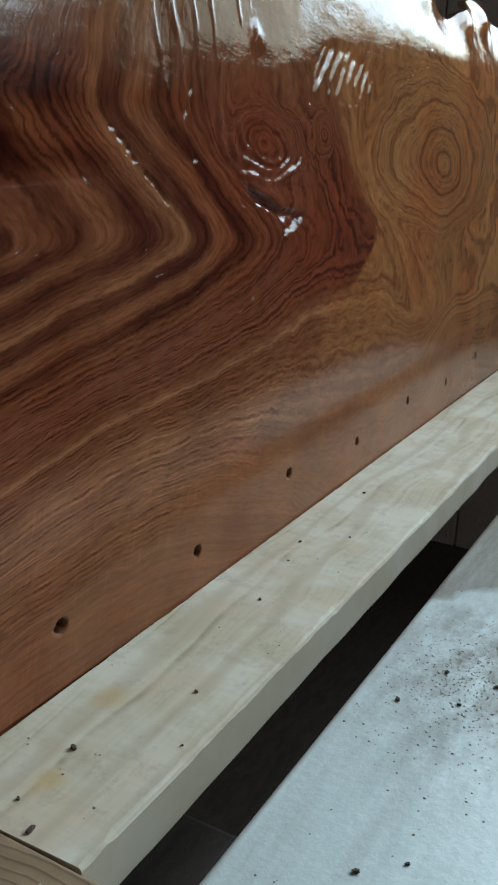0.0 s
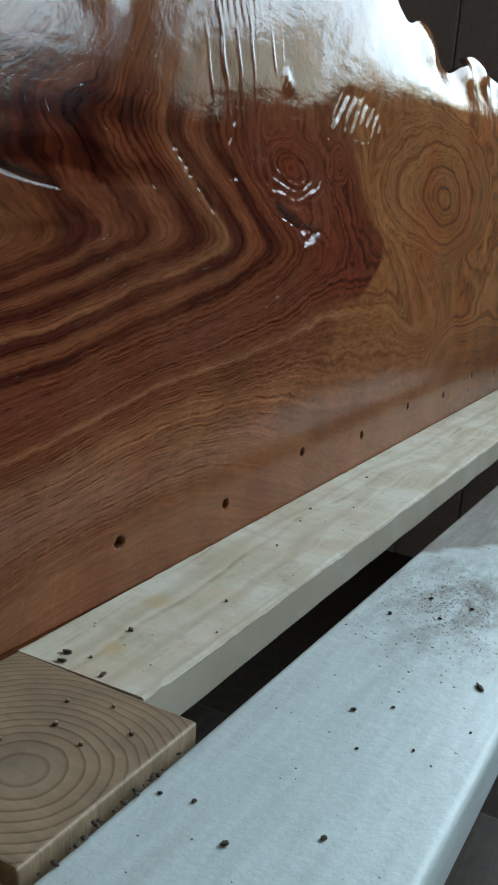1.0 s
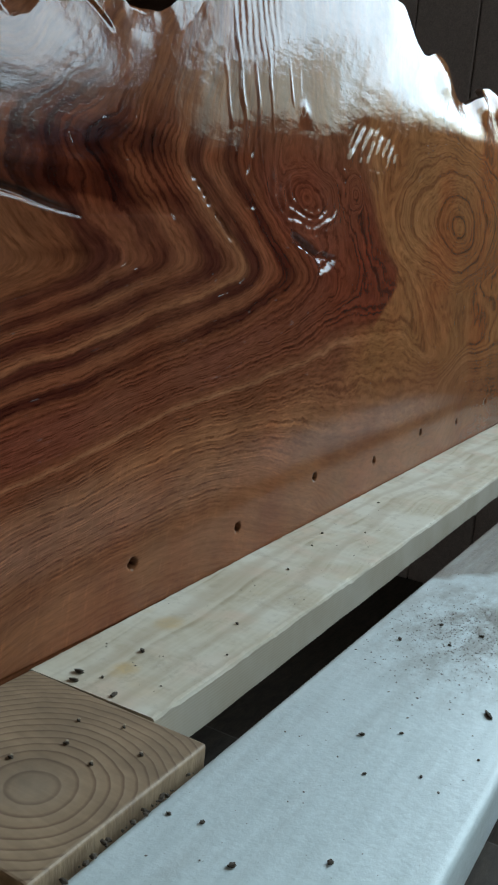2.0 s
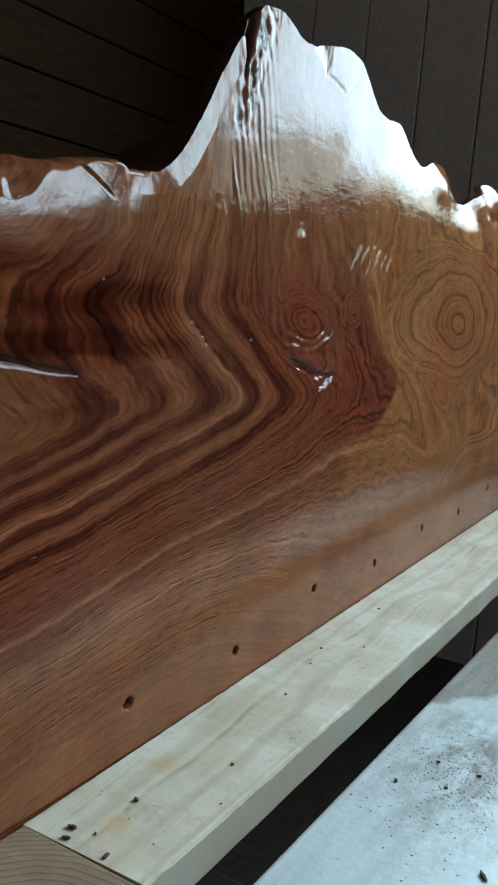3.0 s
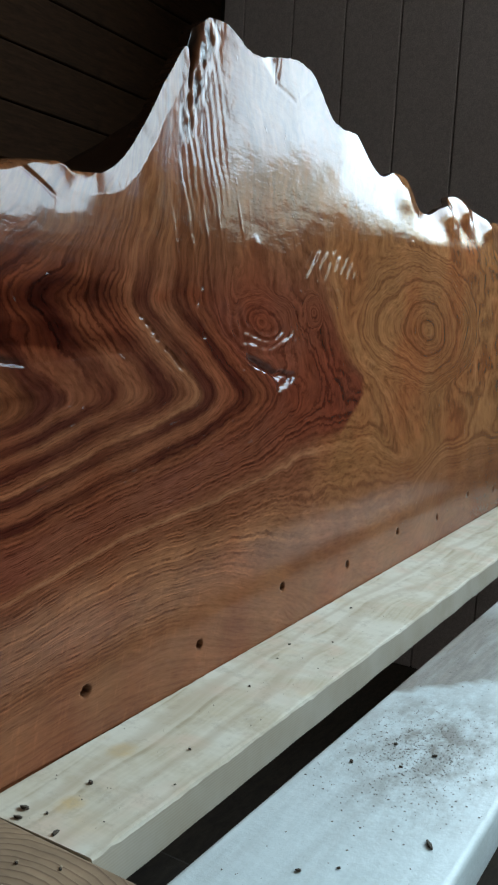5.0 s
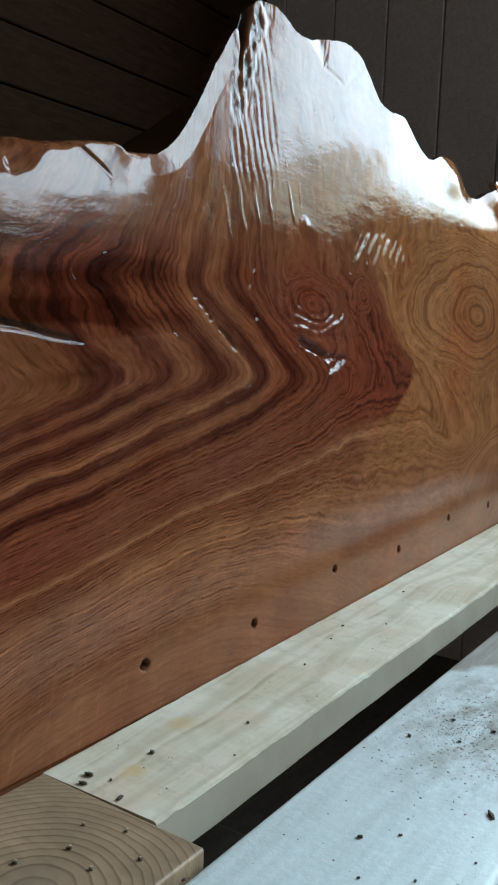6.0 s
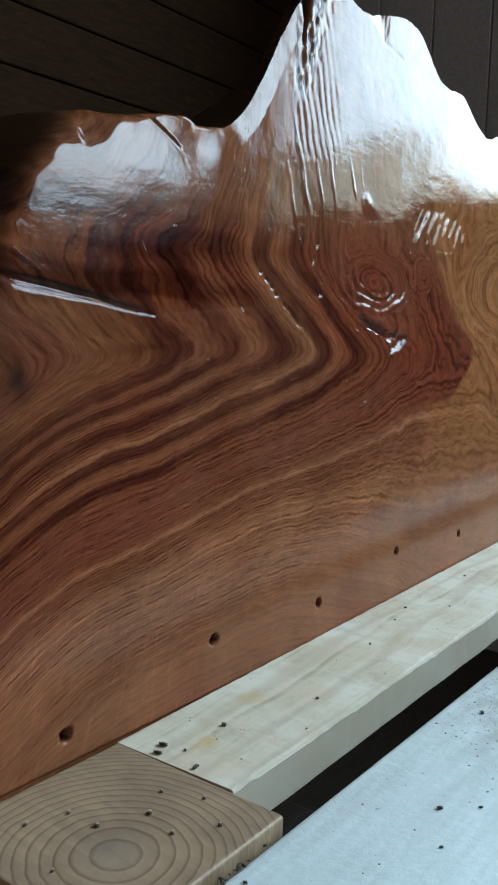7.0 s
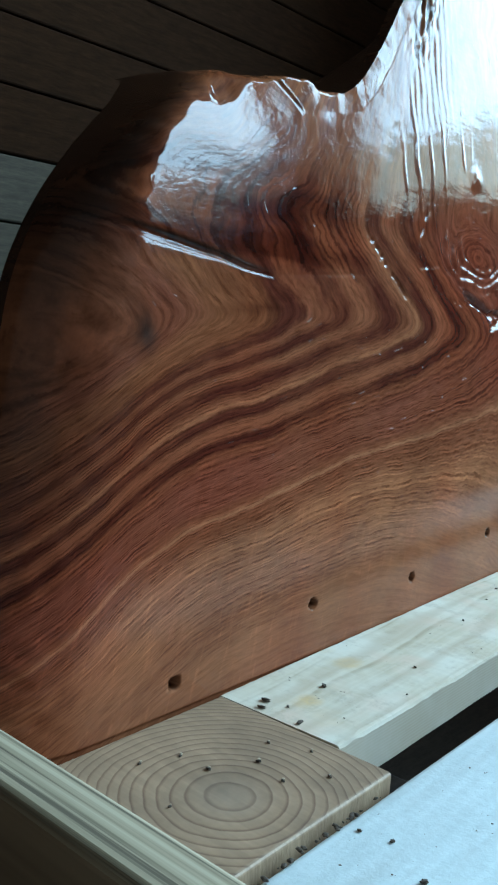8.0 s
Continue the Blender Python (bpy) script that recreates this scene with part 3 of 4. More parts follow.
def build_slab():
    xs = [-0.112]
    while xs[-1] < 0.98:
        x = xs[-1]
        near = min(abs(x - hx) for hx, _ in HOLES)
        xs.append(x + (0.0009 if x < 0.24 else 0.0008 if near < 0.008 else 0.0014 if x < 0.34 else 0.0024 if x < 0.6 else 0.005))
    zs = [0.36]
    while zs[-1] < 0.60:
        zs.append(zs[-1] + (0.010 if zs[-1] < 0.395 else 0.0009 if 0.415 < zs[-1] < 0.473 else 0.0022))
    x0, us = np.array(xs), np.linspace(0, 1, 150)[1:]
    top = slab_top(x0) + 0.0028 * np.array([noise.noise((v * 32, 0, 3)) for v in x0]) + 0.0007 * np.array([noise.noise((v * 120, 0, 8)) for v in x0]) + 0.0011 * np.array([abs(noise.noise((v * 210, 0, 5))) for v in x0]) * smooth_step(0.03, 0.06, x0) * smooth_step(0.32, 0.28, x0)
    top = top - hump(x0, 0.0875, 0.0035, 0.0035, 0.008)
    zl = np.array(zs)
    z = np.concatenate([np.repeat(zl[None, :], len(x0), 0), zl[-1] + us[None, :] * (top - zl[-1])[:, None]], 1)
    xx = np.repeat(x0[:, None], z.shape[1], 1)
    fade = 1 - smooth_step(-0.112, 0.03, xx)
    xx = xx + (slab_left(z) - xs[0]) * fade
    grain = grain_field(xx, z)
    even = slab_top(x0)
    d_top = np.clip(zl[-1] + (z - zl[-1]) * ((even - zl[-1]) / (top - zl[-1]))[:, None], 0, None)
    d_top = np.clip(even[:, None] - d_top, 0, None)
    slope = np.gradient(even, x0)[:, None]
    d_top = d_top / np.sqrt(1 + np.clip(slope, -1.6, 1.6) ** 2)
    d_left = np.clip(xx - slab_left(z), 0, None)
    n1 = vnoise(xx * 18, z * 18, 1.0)
    n2 = vnoise(xx * 60, z * 60, 5.0)
    r_top = flow(xx, [(-0.11, 0.024), (-0.075, 0.020), (-0.046, 0.005), (-0.02, 0.003), (0.03, 0.004)]) + 0.003 * n1 * smooth_step(-0.03, -0.05, xx) + 0.0015 * n2 + 0.0022 * vnoise(xx * 150, z * 110, 17.0) * flow(xx, [(-0.03, 1.0), (-0.01, 0.3), (0.04, 0.3), (0.07, 1.0)])
    r_left = 0.048 - 0.034 * smooth_step(0.57, 0.66, z) + 0.004 * n1 + 0.002 * n2 + 0.003 * vnoise(xx * 120, z * 170, 16.0)
    et, el = np.clip(1 - d_top / r_top, 0, 1), np.clip(1 - d_left / r_left, 0, 1)
    e = np.clip(np.sqrt(et**2 + el**2), 0, 1)
    y = -0.001 + 0.055 * (z - 0.45) 
    # the upper edge leans back along the shoulder
    y = y - 0.012 * np.clip(z - 0.60, 0, None)
    lean = flow(xx, [(0.20, 0.0), (0.27, 0.02), (0.34, 0.08), (0.42, 0.30), (0.52, 0.45)])
    start = flow(xx, [(-0.08, 0.662), (-0.03, 0.676), (0.01, 0.690), (0.05, 0.714), (0.20, 0.711), (0.28, 0.725), (0.34, 0.724)]) + (0.006 * n1 + 0.002 * n2) * flow(xx, [(0.20, 1.0), (0.32, 0.25)])
    soft = flow(xx, [(0.0, 0.004), (0.10, 0.012), (0.40, 0.006)])
    y = y + lean * soft * np.logaddexp(0, (z - start) / soft)
    # the low back of the slab rolls over towards its crest
    y = y + 0.075 * 0.003 * np.logaddexp(0, (z - 0.671 - 0.10 * (xx + 0.05)) / 0.003) * smooth_step(0.012, -0.006, xx)
    flank = smooth_step(-0.016, 0.012, xx)
    chamfer = 0.17 * np.clip(0.0100 + 0.002 * n1 + 0.0015 * n2 + (0.0004 + 0.0014 * smooth_step(0.02, 0.04, xx)) * vnoise(xx * 120, z * 120, 18.0) - d_top, 0, None)
    y = y + (1 - flank) * (0.35 * r_top * et**1.2 + 0.014 * (1 - np.sqrt(np.clip(1 - et**2, 0, 1)))) + flank * chamfer * smooth_step(0.12, 0.10, xx) + 0.034 * (1 - np.sqrt(np.clip(1 - el**2, 0, 1)))
    for cx, cz, amp in ((0.412, 0.760, 0.007), (0.535, 0.762, 0.012), (0.605, 0.776, 0.013), (0.69, 0.768, 0.012)):
        y = y - amp * np.exp(-(((xx - cx) / 0.033) ** 2) - ((z - cz) / 0.020) ** 2)
    y = y + 0.0006 * n1 * smooth_step(0.52, 0.66, z) * flow(xx, [(0.0, 0.15), (0.10, 1.0)]) + 0.00012 * n2 * smooth_step(0.60, 0.70, z)
    # raised grain: streaks that fan out below the peak, arcs beside it, rings of the red knot
    u = (xx + 0.34 * (z - 0.69) + 0.0060 * n1 + 0.0022 * n2) / 0.0140
    step = np.abs(u - np.round(u)) * 0.0140
    reach = smooth_step(0.066, 0.080, xx + 0.006 * n1) * smooth_step(0.160, 0.142, xx + 0.006 * n1) * smooth_step(0.630, 0.660, z + 0.014 * n2) * smooth_step(0.80, 0.77, z)
    alive = smooth_step(-0.30, 0.15, vnoise(xx * 60, z * 26, 7.0))
    y = y - (0.00018 + 0.00015 * n2 + 0.0003 * smooth_step(0.715, 0.68, z)) * np.exp(-(step / 0.0010) ** 2) * reach * alive * (1 - 0.9 * smooth_step(0.106, 0.120, xx) * smooth_step(0.69, 0.715, z)) * flow(z, [(0.70, 1.0), (0.735, 0.15)])
    comb = 2 * math.pi * (xx + 0.26 * (z - 0.69) + 0.0045 * n1 + 0.0016 * n2) / 0.0064
    y = y + 0.00010 * np.sin(comb) * smooth_step(0.074, 0.084, xx - 0.20 * (z - 0.72)) * smooth_step(0.135, 0.108, xx + 0.20 * (z - 0.72)) * smooth_step(0.686, 0.712, z + 0.008 * n2) * smooth_step(0.785, 0.765, z) * (0.55 + 0.45 * alive)
    lean_in = (xx - 0.55 * (z - 0.66) - 8.0 * (z - 0.665) ** 2 + 0.002 * n2) / 0.0115
    patch = smooth_step(1.0, 0.7, np.hypot((xx - 0.264) / 0.050, (z - 0.676) / 0.020) + 0.15 * n2)
    y = y + 0.03 * (z - 0.676) * patch + 0.00036 * np.sin(2 * math.pi * lean_in) * patch * smooth_step(-0.25, 0.2, vnoise(xx * 90, z * 80, 15.0)) - 0.0008 * np.exp(-((xx - 0.55 * (z - 0.66) - 0.2215) / 0.0045) ** 2 - ((z - 0.665) / 0.007) ** 2)
    ring = np.hypot((xx - 0.168) / 2.0, z - 0.638)
    bowl = smooth_step(0.030, 0.022, ring) * smooth_step(0.008, 0.014, ring) * smooth_step(0.645, 0.630, z + 0.12 * (xx - 0.168))
    y = y + (0.0005 * np.sin(ring * 1350 + 3 * n2) + 0.0007 * vnoise(xx * 210, z * 90, 9.0)) * bowl * smooth_step(-0.6, -0.05, vnoise(xx * 150, z * 70, 9.7))
    y = y + 0.0006 * np.exp(-((ring - 0.0365 - 0.002 * n2) / 0.0008) ** 2) * smooth_step(0.160, 0.145, xx) * smooth_step(0.662, 0.650, z) * smooth_step(0.596, 0.606, z) * smooth_step(-0.1, 0.2, vnoise(xx * 240, z * 240, 24.0))
    y = y - (0.0008 + 0.0008 * vnoise(xx * 160, z * 160, 25.0)) * np.exp(-((xx - 0.156) / 0.006) ** 2 - ((z - 0.681) / 0.006) ** 2)
    y = y + 0.0011 * vnoise(xx * 130, z * 190, 9.5) * np.exp(-((xx - 0.180) / 0.028) ** 2 - ((z - 0.602) / 0.010) ** 2)
    y = y + 0.00005 * vnoise(xx * 70, z * 240, 11.0) * smooth_step(0.62, 0.68, z)
    # splits and the hollow beside the red knot
    y = y + crack(xx, z - 0.0025 * n1 - 0.001 * n2, -0.135, 0.620, -0.035, 0.605, 0.0012 * smooth_step(-0.05, -0.11, xx) + 0.0006, 0.0018 + 0.001 * n2) + crack(xx, z, -0.04, 0.606, 0.05, 0.614, 0.0009, 0.00018)
    y = y + crack(xx + 0.003 * n2, z, 0.037, 0.636, 0.091, 0.596, 0.0008, 0.0013) * smooth_step(-0.25, 0.15, vnoise(xx * 260, z * 260, 19.0)) + crack(xx + 0.003 * n2, z, 0.146, 0.613, 0.196, 0.596, 0.0019, 0.0042) + crack(xx, z - 0.002 * n2, 0.185, 0.600, 0.212, 0.600, 0.0015, 0.0035) + crack(xx, z - 0.002 * n2, 0.185, 0.590, 0.208, 0.599, 0.0014, 0.003)
    y = y + crack(xx + 0.004 * n2 + 0.002 * n1, z, 0.0985, 0.822, 0.083, 0.752, 0.0012 + 0.0018 * smooth_step(0.765, 0.79, z), 0.0045) + crack(xx, z - 0.002 * n2, 0.172, 0.784, 0.207, 0.778, 0.0008, 0.0005) + crack(xx, z - 0.002 * n2, 0.204, 0.778, 0.233, 0.797, 0.0008, 0.0005) + crack(xx, z - 0.002 * n2, 0.176, 0.782, 0.179, 0.800, 0.0008, 0.0004)
    y = y + 0.16 * np.clip(z - 0.800 + 0.55 * (xx - 0.146) - 0.001 * n2, 0, None) * smooth_step(0.146, 0.160, xx) * smooth_step(0.184, 0.172, xx) + crack(xx + 0.002 * n2, z, -0.046, 0.698, -0.016, 0.681, 0.0006, 0.0014)
    for ax, az, bx, bz in ((0.206, 0.661, 0.466, 0.673), (0.088, 0.620, 0.122, 0.627), (0.205, 0.655, 0.222, 0.61), (0.218, 0.64, 0.232, 0.60)):
        y = y + crack(xx, z - 0.001 * n2, ax, az, bx, bz, 0.0011, 0.0003)
    y = y + 0.0016 * smooth_step(0.4210, 0.4202, z)
    torn = np.exp(-((xx - 0.093 - 0.36 * (z - 0.765)) / 0.009) ** 2) * smooth_step(0.722, 0.742, z)
    rag = vnoise(xx * 170, z * 80, 13.0)
    y = y + (0.0016 * rag + 0.0010 * vnoise(xx * 320, z * 160, 14.0)) * torn
    for hx, hz in HOLES:
        r = np.hypot(xx - hx, z - hz)
        y = y + 0.013 * (1 - smooth_step(0.0023, 0.0030, r))
    back = 0.058 + 0.055 * (z - 0.45)
    nx, nz = z.shape
    yr = back + (y + 0.007 - back) * np.maximum(e**3, smooth_step(0.69, 0.74, z))
    front = skewed(xx, y, z).reshape(-1, 3)
    rear = skewed(xx, yr, z).reshape(-1, 3)
    idx = np.arange(nx * nz).reshape(nx, nz)
    a, b, c, d = idx[:-1, :-1], idx[1:, :-1], idx[1:, 1:], idx[:-1, 1:]
    quads = np.stack([a, b, c, d], -1).reshape(-1, 4)
    off = nx * nz
    rim = np.concatenate([idx[:, 0], idx[-1, 1:], idx[-2::-1, -1], idx[0, -2:0:-1]])
    count, m = 2 * off, len(rim)
    edge = np.arange(m)
    ahead = np.roll(edge, -1)
    side = np.stack([count + edge, count + m + edge, count + m + ahead, count + ahead], -1)
    faces = np.concatenate([quads, quads[:, ::-1] + off, side])
    me = bpy.data.meshes.new("wood_slab")
    me.from_pydata(np.concatenate([front, rear, front[rim], rear[rim]]).tolist(), [], faces.tolist())
    eye = eye_ring(xx, z, n1)
    outside = np.maximum(np.maximum(smooth_step(0.5185, 0.5150, grain), smooth_step(0.060, 0.052, eye)), smooth_step(0.318, 0.330, xx + 0.004 * n1))
    outside = np.maximum(outside, smooth_step(-0.001, 0.004, 0.582 - 0.70 * (0.320 - xx) - z + 0.002 * n1) * smooth_step(0.245, 0.275, xx))
    gold = 0.9 * smooth_step(0.23, 0.29, xx + 0.02 * n1) * smooth_step(0.48, 0.54, z + 0.01 * n1) * outside
    gold = np.maximum(gold, 0.35 * smooth_step(0.645, 0.70, z + 0.012 * n1))
    # the belt of dense maroon growth lines that closes at the outermost tip
    belt = smooth_step(0.514, 0.519, grain) * smooth_step(0.560, 0.545, grain + 0.003 * n1)
    heart = 0.8 * belt * (1 - outside) * flow(xx, [(0.05, 0.15), (0.26, 1.0)]) * (1 - smooth_step(0.64, 0.68, z)) * smooth_step(0.060, 0.066, eye)
    fold = np.exp(-((z - 0.640 - 0.03 * xx - 0.004 * n1) / 0.0055) ** 2) * smooth_step(0.15, 0.08, xx) * smooth_step(-0.10, -0.02, xx)
    heart = np.maximum(heart, 0.8 * fold * smooth_step(-0.5, 0.3, n2 + n1))
    heart = np.maximum(heart, 0.8 * smooth_step(0.06, -0.01, xx + 0.02 * n1) * smooth_step(0.606, 0.617, z + 0.004 * n1) * smooth_step(0.662, 0.640, z + 0.008 * n1))
    heart = np.maximum(heart, 0.5 * smooth_step(0.026, 0.008, np.hypot((xx - 0.165) / 2.0, z - 0.634) + 0.004 * n2))
    # shade of the rounded left end, painted in as near-black colour
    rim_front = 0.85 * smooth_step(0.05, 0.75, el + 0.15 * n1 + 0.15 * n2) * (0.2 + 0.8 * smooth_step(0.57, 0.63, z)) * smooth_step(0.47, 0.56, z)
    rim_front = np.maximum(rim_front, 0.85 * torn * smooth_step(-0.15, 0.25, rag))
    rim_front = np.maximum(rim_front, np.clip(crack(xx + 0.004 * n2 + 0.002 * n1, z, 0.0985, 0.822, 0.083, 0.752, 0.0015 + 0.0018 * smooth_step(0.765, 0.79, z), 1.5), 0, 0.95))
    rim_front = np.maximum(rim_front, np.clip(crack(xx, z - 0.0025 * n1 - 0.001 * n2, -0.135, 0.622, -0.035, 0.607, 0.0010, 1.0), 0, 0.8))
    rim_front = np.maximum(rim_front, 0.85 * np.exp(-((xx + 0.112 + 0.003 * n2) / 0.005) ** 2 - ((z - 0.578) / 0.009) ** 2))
    # darker streaks on the upper back, and a dark smear below them
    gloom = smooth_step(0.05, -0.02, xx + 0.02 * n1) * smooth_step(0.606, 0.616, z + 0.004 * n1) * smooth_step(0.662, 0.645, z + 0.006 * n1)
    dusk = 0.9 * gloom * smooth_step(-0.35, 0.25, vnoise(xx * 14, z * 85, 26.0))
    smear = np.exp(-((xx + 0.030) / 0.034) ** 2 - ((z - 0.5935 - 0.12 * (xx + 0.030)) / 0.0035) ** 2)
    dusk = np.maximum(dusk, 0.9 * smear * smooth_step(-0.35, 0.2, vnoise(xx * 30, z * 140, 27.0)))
    # shade inside the screw holes is painted on their walls
    for hx, hz in HOLES:
        rim_front = np.maximum(rim_front, 0.95 * smooth_step(0.0032, 0.0027, np.hypot(xx - hx, z - hz)))
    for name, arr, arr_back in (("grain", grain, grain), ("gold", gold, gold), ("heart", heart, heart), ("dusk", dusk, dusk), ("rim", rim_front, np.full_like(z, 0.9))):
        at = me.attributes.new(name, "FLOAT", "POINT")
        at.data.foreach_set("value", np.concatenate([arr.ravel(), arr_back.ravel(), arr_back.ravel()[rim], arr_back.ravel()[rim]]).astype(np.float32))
    me.materials.append(MAT_SLAB)
    for p in me.polygons:
        p.use_smooth = True
    return me


slab = tagged(new("wood_slab", build_slab()), "glossy varnished brown live-edge wood slab standing behind a pale rail", "wood slab")
for hx, hz in HOLES:
    sx, sy, sz = skewed(hx, 0.0055, hz)
    bm = bmesh.new()
    bmesh.ops.create_cone(bm, cap_ends=True, segments=16, radius1=0.0030, radius2=0.0025, depth=0.002, matrix=pose(sx, sy + 0.001, sz, 90, 0, 0))
    bmesh.ops.create_cube(bm, size=1, matrix=pose(sx, sy, sz, 0, 30, 0) @ Matrix.Diagonal((0.0034, 0.001, 0.0007, 1)))
    part("screw", bm, MAT_SCREW, slab, "screw sunk in its hole, coloured near black for the hole's shade")

# ---- bench timbers ----
RAIL_TURN = 1.55


def build_rail():
    """A planed rail whose worn arris wanders a little along its length."""
    xs = np.concatenate([np.arange(-0.0685, 0.35, 0.003), np.linspace(0.35, 1.15, 90)])
    verts, faces = [], []
    for x in xs:
        wear = 0.0010 + 0.0007 * noise.noise((x * 38, 2.0, 0.0)) + 0.0005 * noise.noise((x * 150, 5.0, 0.0))
        front = -0.0668 - 0.014 * (x + 0.068) + 0.0007 * noise.noise((x * 24, 9.0, 0.0))
        dip = 0.0003 * noise.noise((x * 60, 7.0, 0.0))
        back = -0.0028 - 0.0009 * abs(noise.noise((x * 60, 4.0, 0.0)))
        verts += [(x, back, 0.3985), (x, back, 0.4192), (x, back - 0.0008, 0.42), (x, -0.03, 0.42), (x, front + 2.2 * wear, 0.42 - 0.1 * wear), (x, front + 0.75 * wear, 0.42 - 0.5 * wear + dip), (x, front, 0.42 - 1.7 * wear + dip), (x, front, 0.408), (x, front, 0.3993), (x, front + 0.0008, 0.3985)]
    m = 10
    for i in range(len(xs) - 1):
        for k in range(m):
            a, b = i * m + k, i * m + (k + 1) % m
            faces.append((a, b, b + m, a + m))
    faces += [tuple(range(m))[::-1], tuple(range((len(xs) - 1) * m, len(xs) * m))]
    me = bpy.data.meshes.new("rail")
    me.from_pydata(verts, [], faces)
    bm = bmesh.new()
    bm.from_mesh(me)
    bmesh.ops.recalc_face_normals(bm, faces=bm.faces)
    bm.to_mesh(me)
    bm.free()
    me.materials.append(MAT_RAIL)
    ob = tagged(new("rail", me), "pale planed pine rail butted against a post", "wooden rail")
    pivot = Vector((-0.068, -0.004, 0.42))
    ob.matrix_world = Matrix.Translation(pivot) @ pose(0, 0, 0, 0, 0, RAIL_TURN) @ Matrix.Translation(-pivot)
    return ob


build_rail()

post = tagged(new("post"), "square pine post with sawn ringed end grain on top", "wooden post")
post.location = (-0.1125, -0.049, 0.0)
bm = box_bm(-0.0455, 0.0445, -0.0430, 0.0455, 0.0, 0.420, 0.0014, 3)
for f in bm.faces:
    f.material_index = 1 if f.normal.z > 0.9 else 0
part("shaft", bm, [MAT_POST, MAT_END], post)

seat = tagged(new("seat_plank", mesh_of("seat_plank", box_bm(-0.75, 1.0, -0.0450, 0.0450, -0.024, 0.0, 0.0035, 4), MAT_SEAT, True)), "white painted seat plank, worn bare towards one end", "seat plank")
seat.location = (0.08, -0.1418, 0.419)

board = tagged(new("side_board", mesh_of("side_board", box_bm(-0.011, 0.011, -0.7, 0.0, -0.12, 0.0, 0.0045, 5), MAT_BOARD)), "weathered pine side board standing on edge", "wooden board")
board.location = (-0.196, -0.006, 0.449)

bearer = tagged(new("bearer", mesh_of("bearer", box_bm(-0.05, 0.05, -0.35, 0.05, -0.09, 0.0, 0.003), MAT_DARK)), "dark timber bearer under the seat planks", "beam")
bearer.location = (-0.02, -0.02, 0.36)

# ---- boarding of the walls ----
# Lighter copy for the low courses: the light falling there is painted in
MAT_NORTH_LOW = pine_material("lit_boarding", (0.085, 0.070, 0.048), (0.055, 0.044, 0.030), (2, 14, 14), rough=0.95)
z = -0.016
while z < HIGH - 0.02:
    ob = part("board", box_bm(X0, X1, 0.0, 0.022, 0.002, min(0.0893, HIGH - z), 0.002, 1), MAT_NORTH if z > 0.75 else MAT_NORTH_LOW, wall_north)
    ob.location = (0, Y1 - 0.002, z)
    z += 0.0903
y = Y0 + 0.013
while y < Y1 - 0.03:
    w = min(0.117, Y1 - 0.01 - y)
    lo, hi = y, y + w
    spans = [(0.0, HIGH)]
    if any(hi > a and lo < b for a, b in WINDOWS):
        spans = [(0.0, WIN_Z0), (WIN_Z1, HIGH)]
    for a, b in spans:
        part("plank", box_bm(X1 - 0.002, X1 + 0.019, lo + 0.0012, hi - 0.0012, a, b, 0.0018, 1), MAT_WALL, wall_east)
    y += 0.117


# ---- crumbs and dust ----
def crumb_mesh(name, size, seed, mat):
    rnd = random.Random(seed)
    bm = bmesh.new()
    bmesh.ops.create_icosphere(bm, subdivisions=2, radius=size / 2)
    for v in bm.verts:
        v.co *= 0.6 + 0.7 * rnd.random()
        v.co.z *= 0.55
    low = min(v.co.z for v in bm.verts)
    for v in bm.verts:
        v.co.z -= low
    return mesh_of(name, bm, mat)


CRUMB = crumb_mesh("bark_crumb", 0.0024, 1, MAT_CHIP)
PALE = crumb_mesh("wood_crumb", 0.0018, 2, MAT_PALE_CHIP)
rnd = random.Random(5)
SEAT_TOP, RAIL_TOP = 0.419, 0.42


def crumb(x, y, z, size=1.0, long=1.0, turn=0.0, pale=False):
    ob = new("wood_crumb" if pale else "bark_crumb", PALE if pale else CRUMB)
    ob.matrix_world = pose(x, y, z, 0, 0, turn) @ Matrix.Diagonal((size * long, size, size, 1))
    if pale:
        return tagged(ob, "tiny pale wood crumb lying on the timber", "crumb", "loose crumbs")
    return tagged(ob, "tiny dark bark crumb lying on the timber", "crumb", "loose crumbs")


# on the seat plank
for x, y, sz in ((-0.025, -0.135, 1.1), (-0.014, -0.147, 0.8), (-0.116, -0.133, 1.2), (-0.097, -0.156, 1.1), (-0.048, -0.146, 0.7), (-0.105, -0.115, 0.9), (-0.037, -0.163, 0.7), (-0.108, -0.104, 0.8), (-0.013, -0.177, 0.6), (0.098, -0.147, 1.2), (0.098, -0.126, 1.1), (0.067, -0.115, 1.2), (0.077, -0.137, 0.9)):
    crumb(x, y, SEAT_TOP, 0.8 * sz, 1.2, rnd.uniform(0, 180))
crumb(0.022, -0.171, SEAT_TOP, 1.0, 2.8, 35)
# on the rail
for x, y, sz, long in ((-0.026, -0.029, 1.1, 1.1), (-0.058, -0.021, 1.2, 1.6), (-0.0645, -0.024, 1.0, 1.8), (-0.0635, -0.044, 0.9, 1.8), (-0.055, -0.031, 0.6, 1.3), (0.027, -0.046, 0.7, 1.2), (0.187, -0.014, 0.8, 1.2), (0.288, -0.013, 0.8, 1.2), (0.111, -0.029, 0.7, 1.2), (-0.004, -0.060, 0.5, 1.0), (0.21, -0.035, 0.6, 1.0), (0.16, -0.02, 0.5, 1.3)):
    crumb(x, y, RAIL_TOP, sz, long, rnd.uniform(0, 180))
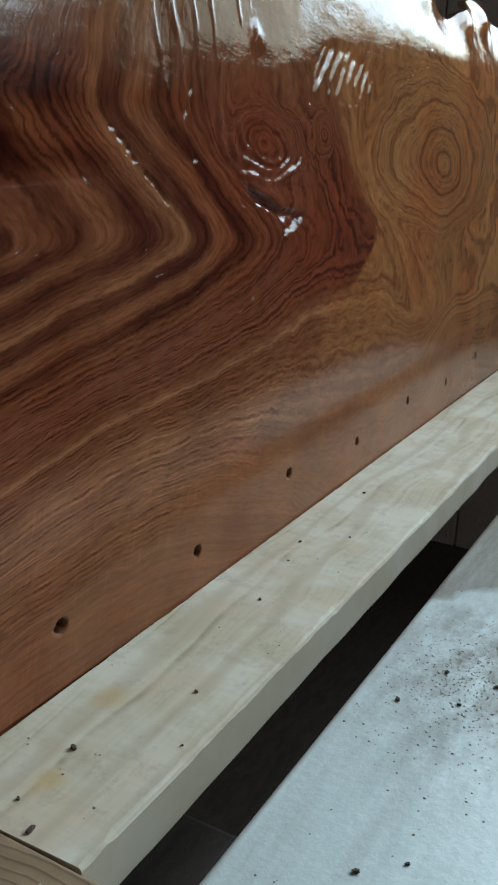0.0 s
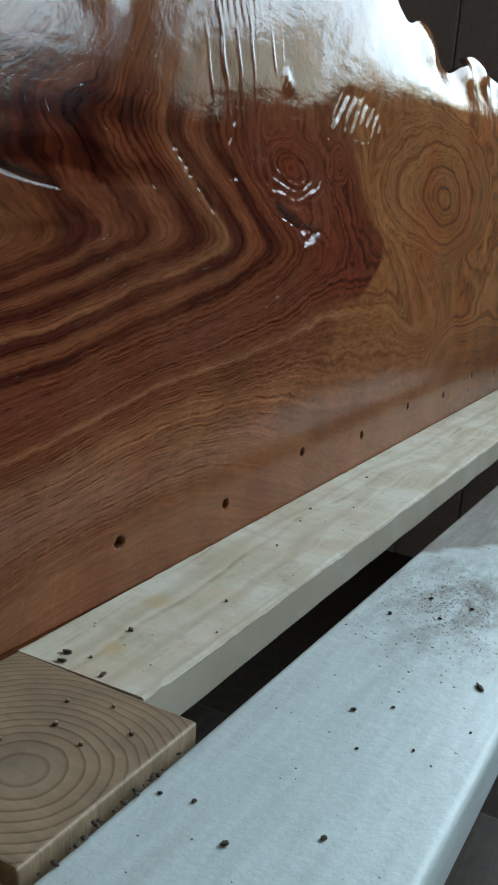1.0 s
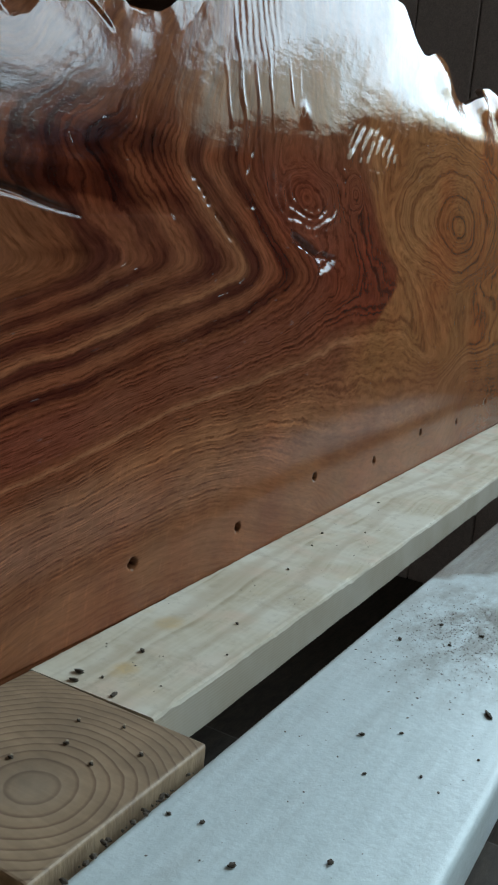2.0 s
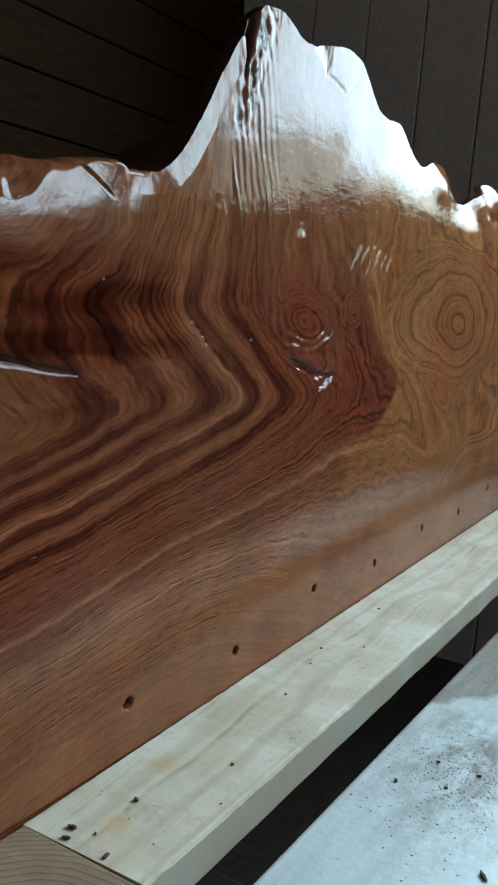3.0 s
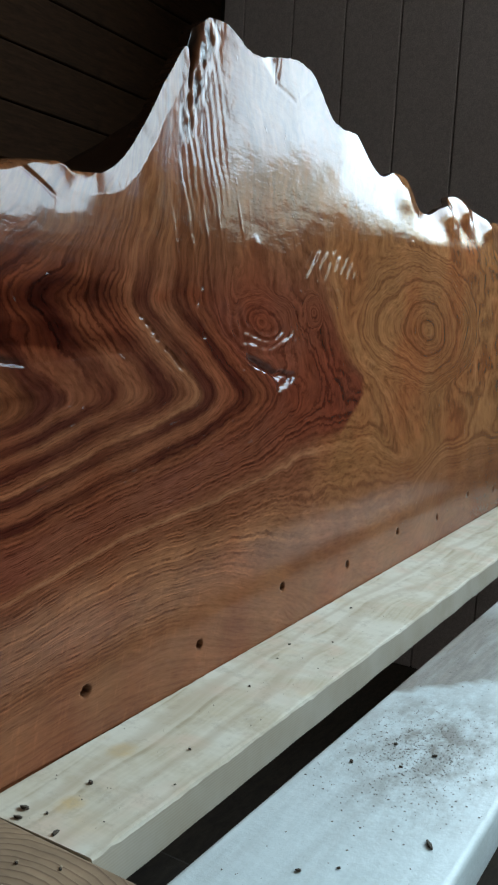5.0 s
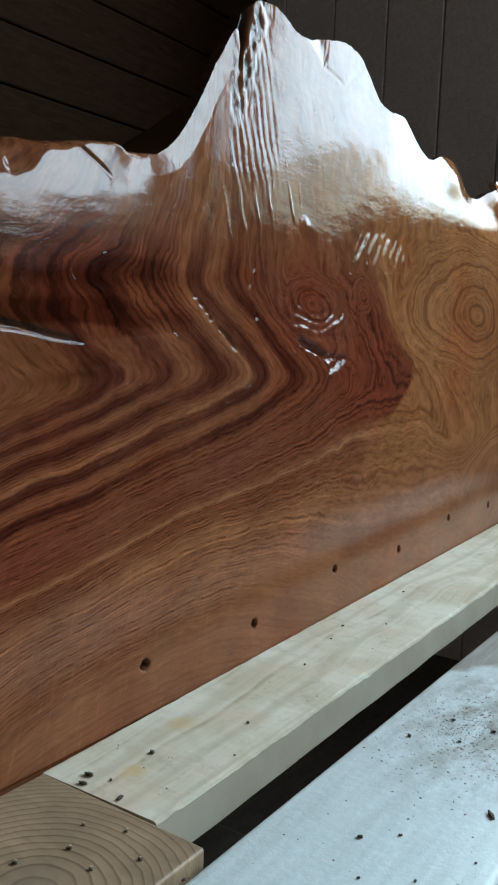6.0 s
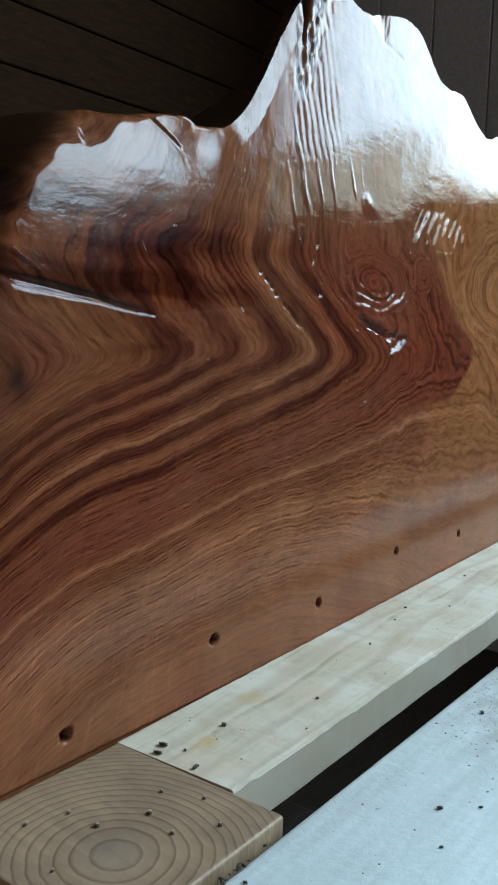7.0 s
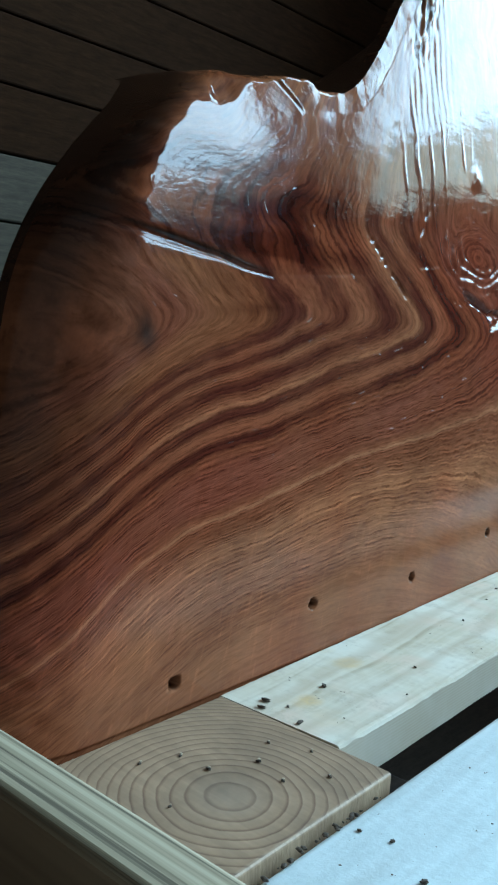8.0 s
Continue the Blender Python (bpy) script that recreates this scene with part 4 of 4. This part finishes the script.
# on the post
for x, y in ((-0.119, -0.030), (-0.134, -0.024), (-0.118, -0.044), (-0.100, -0.053), (-0.086, -0.046), (-0.079, -0.062), (-0.089, -0.078), (-0.104, -0.068), (-0.145, -0.052)):
    crumb(x, y, RAIL_TOP, rnd.uniform(0.5, 0.8), 1.2, rnd.uniform(0, 180))
    crumb(x + 0.0012, y + 0.0008, RAIL_TOP, rnd.uniform(0.4, 0.8), 1.0, rnd.uniform(0, 180), True)


def dust(name, count, spot, z, low, high, mat, label):
    """Countless specks as one mesh of small uneven lumps."""
    verts, faces = [], []
    for _ in range(count):
        x, y = spot()
        s, a = low + (high - low) * rnd.random() ** 3, rnd.uniform(0, 6.28)
        long = rnd.uniform(1.0, 1.9)
        n = len(verts)
        for level, width in ((0.0, 0.8), (0.35, 1.0), (0.65, 0.5)):
            for k in range(5):
                u, v = long * math.cos(1.257 * k) * width * rnd.uniform(0.6, 1), math.sin(1.257 * k) * width * rnd.uniform(0.6, 1)
                verts.append((x + s * (u * math.cos(a) - v * math.sin(a)), y + s * (u * math.sin(a) + v * math.cos(a)), z + s * level))
        for k in range(5):
            j = (k + 1) % 5
            faces += [(n + k, n + j, n + 5 + j, n + 5 + k), (n + 5 + k, n + 5 + j, n + 10 + j, n + 10 + k)]
        faces.append(tuple(range(n + 10, n + 15)))
    me = bpy.data.meshes.new(name)
    me.from_pydata(verts, [], faces)
    me.materials.append(mat)
    return tagged(new(name, me), label, kind="stuff")


def seat_cluster():
    while True:
        x, y = rnd.gauss(0.098, 0.030), rnd.gauss(-0.140, 0.018)
        if -0.183 < y < -0.102:
            return x, y


dust("bark_dust", 1700, seat_cluster, SEAT_TOP, 0.00009, 0.00052, MAT_DUST, "scatter of dark bark dust on the white seat plank")
dust("seat_specks", 260, lambda: (rnd.uniform(-0.16, 0.35), rnd.uniform(-0.182, -0.102)), SEAT_TOP, 0.00012, 0.0006, MAT_DUST, "fine dark specks strewn over the white seat plank")
dust("rail_specks", 120, lambda: (rnd.uniform(-0.065, 0.5), rnd.uniform(-0.062, -0.006)), RAIL_TOP, 0.00012, 0.0005, MAT_DUST, "fine dark specks strewn over the pale rail")
dust("post_edge_crumbs", 40, lambda: (rnd.uniform(-0.155, -0.085), rnd.uniform(-0.0985, -0.0965)), SEAT_TOP, 0.0003, 0.0014, MAT_CHIP, "dark crumbs caught along the edge of the seat plank")
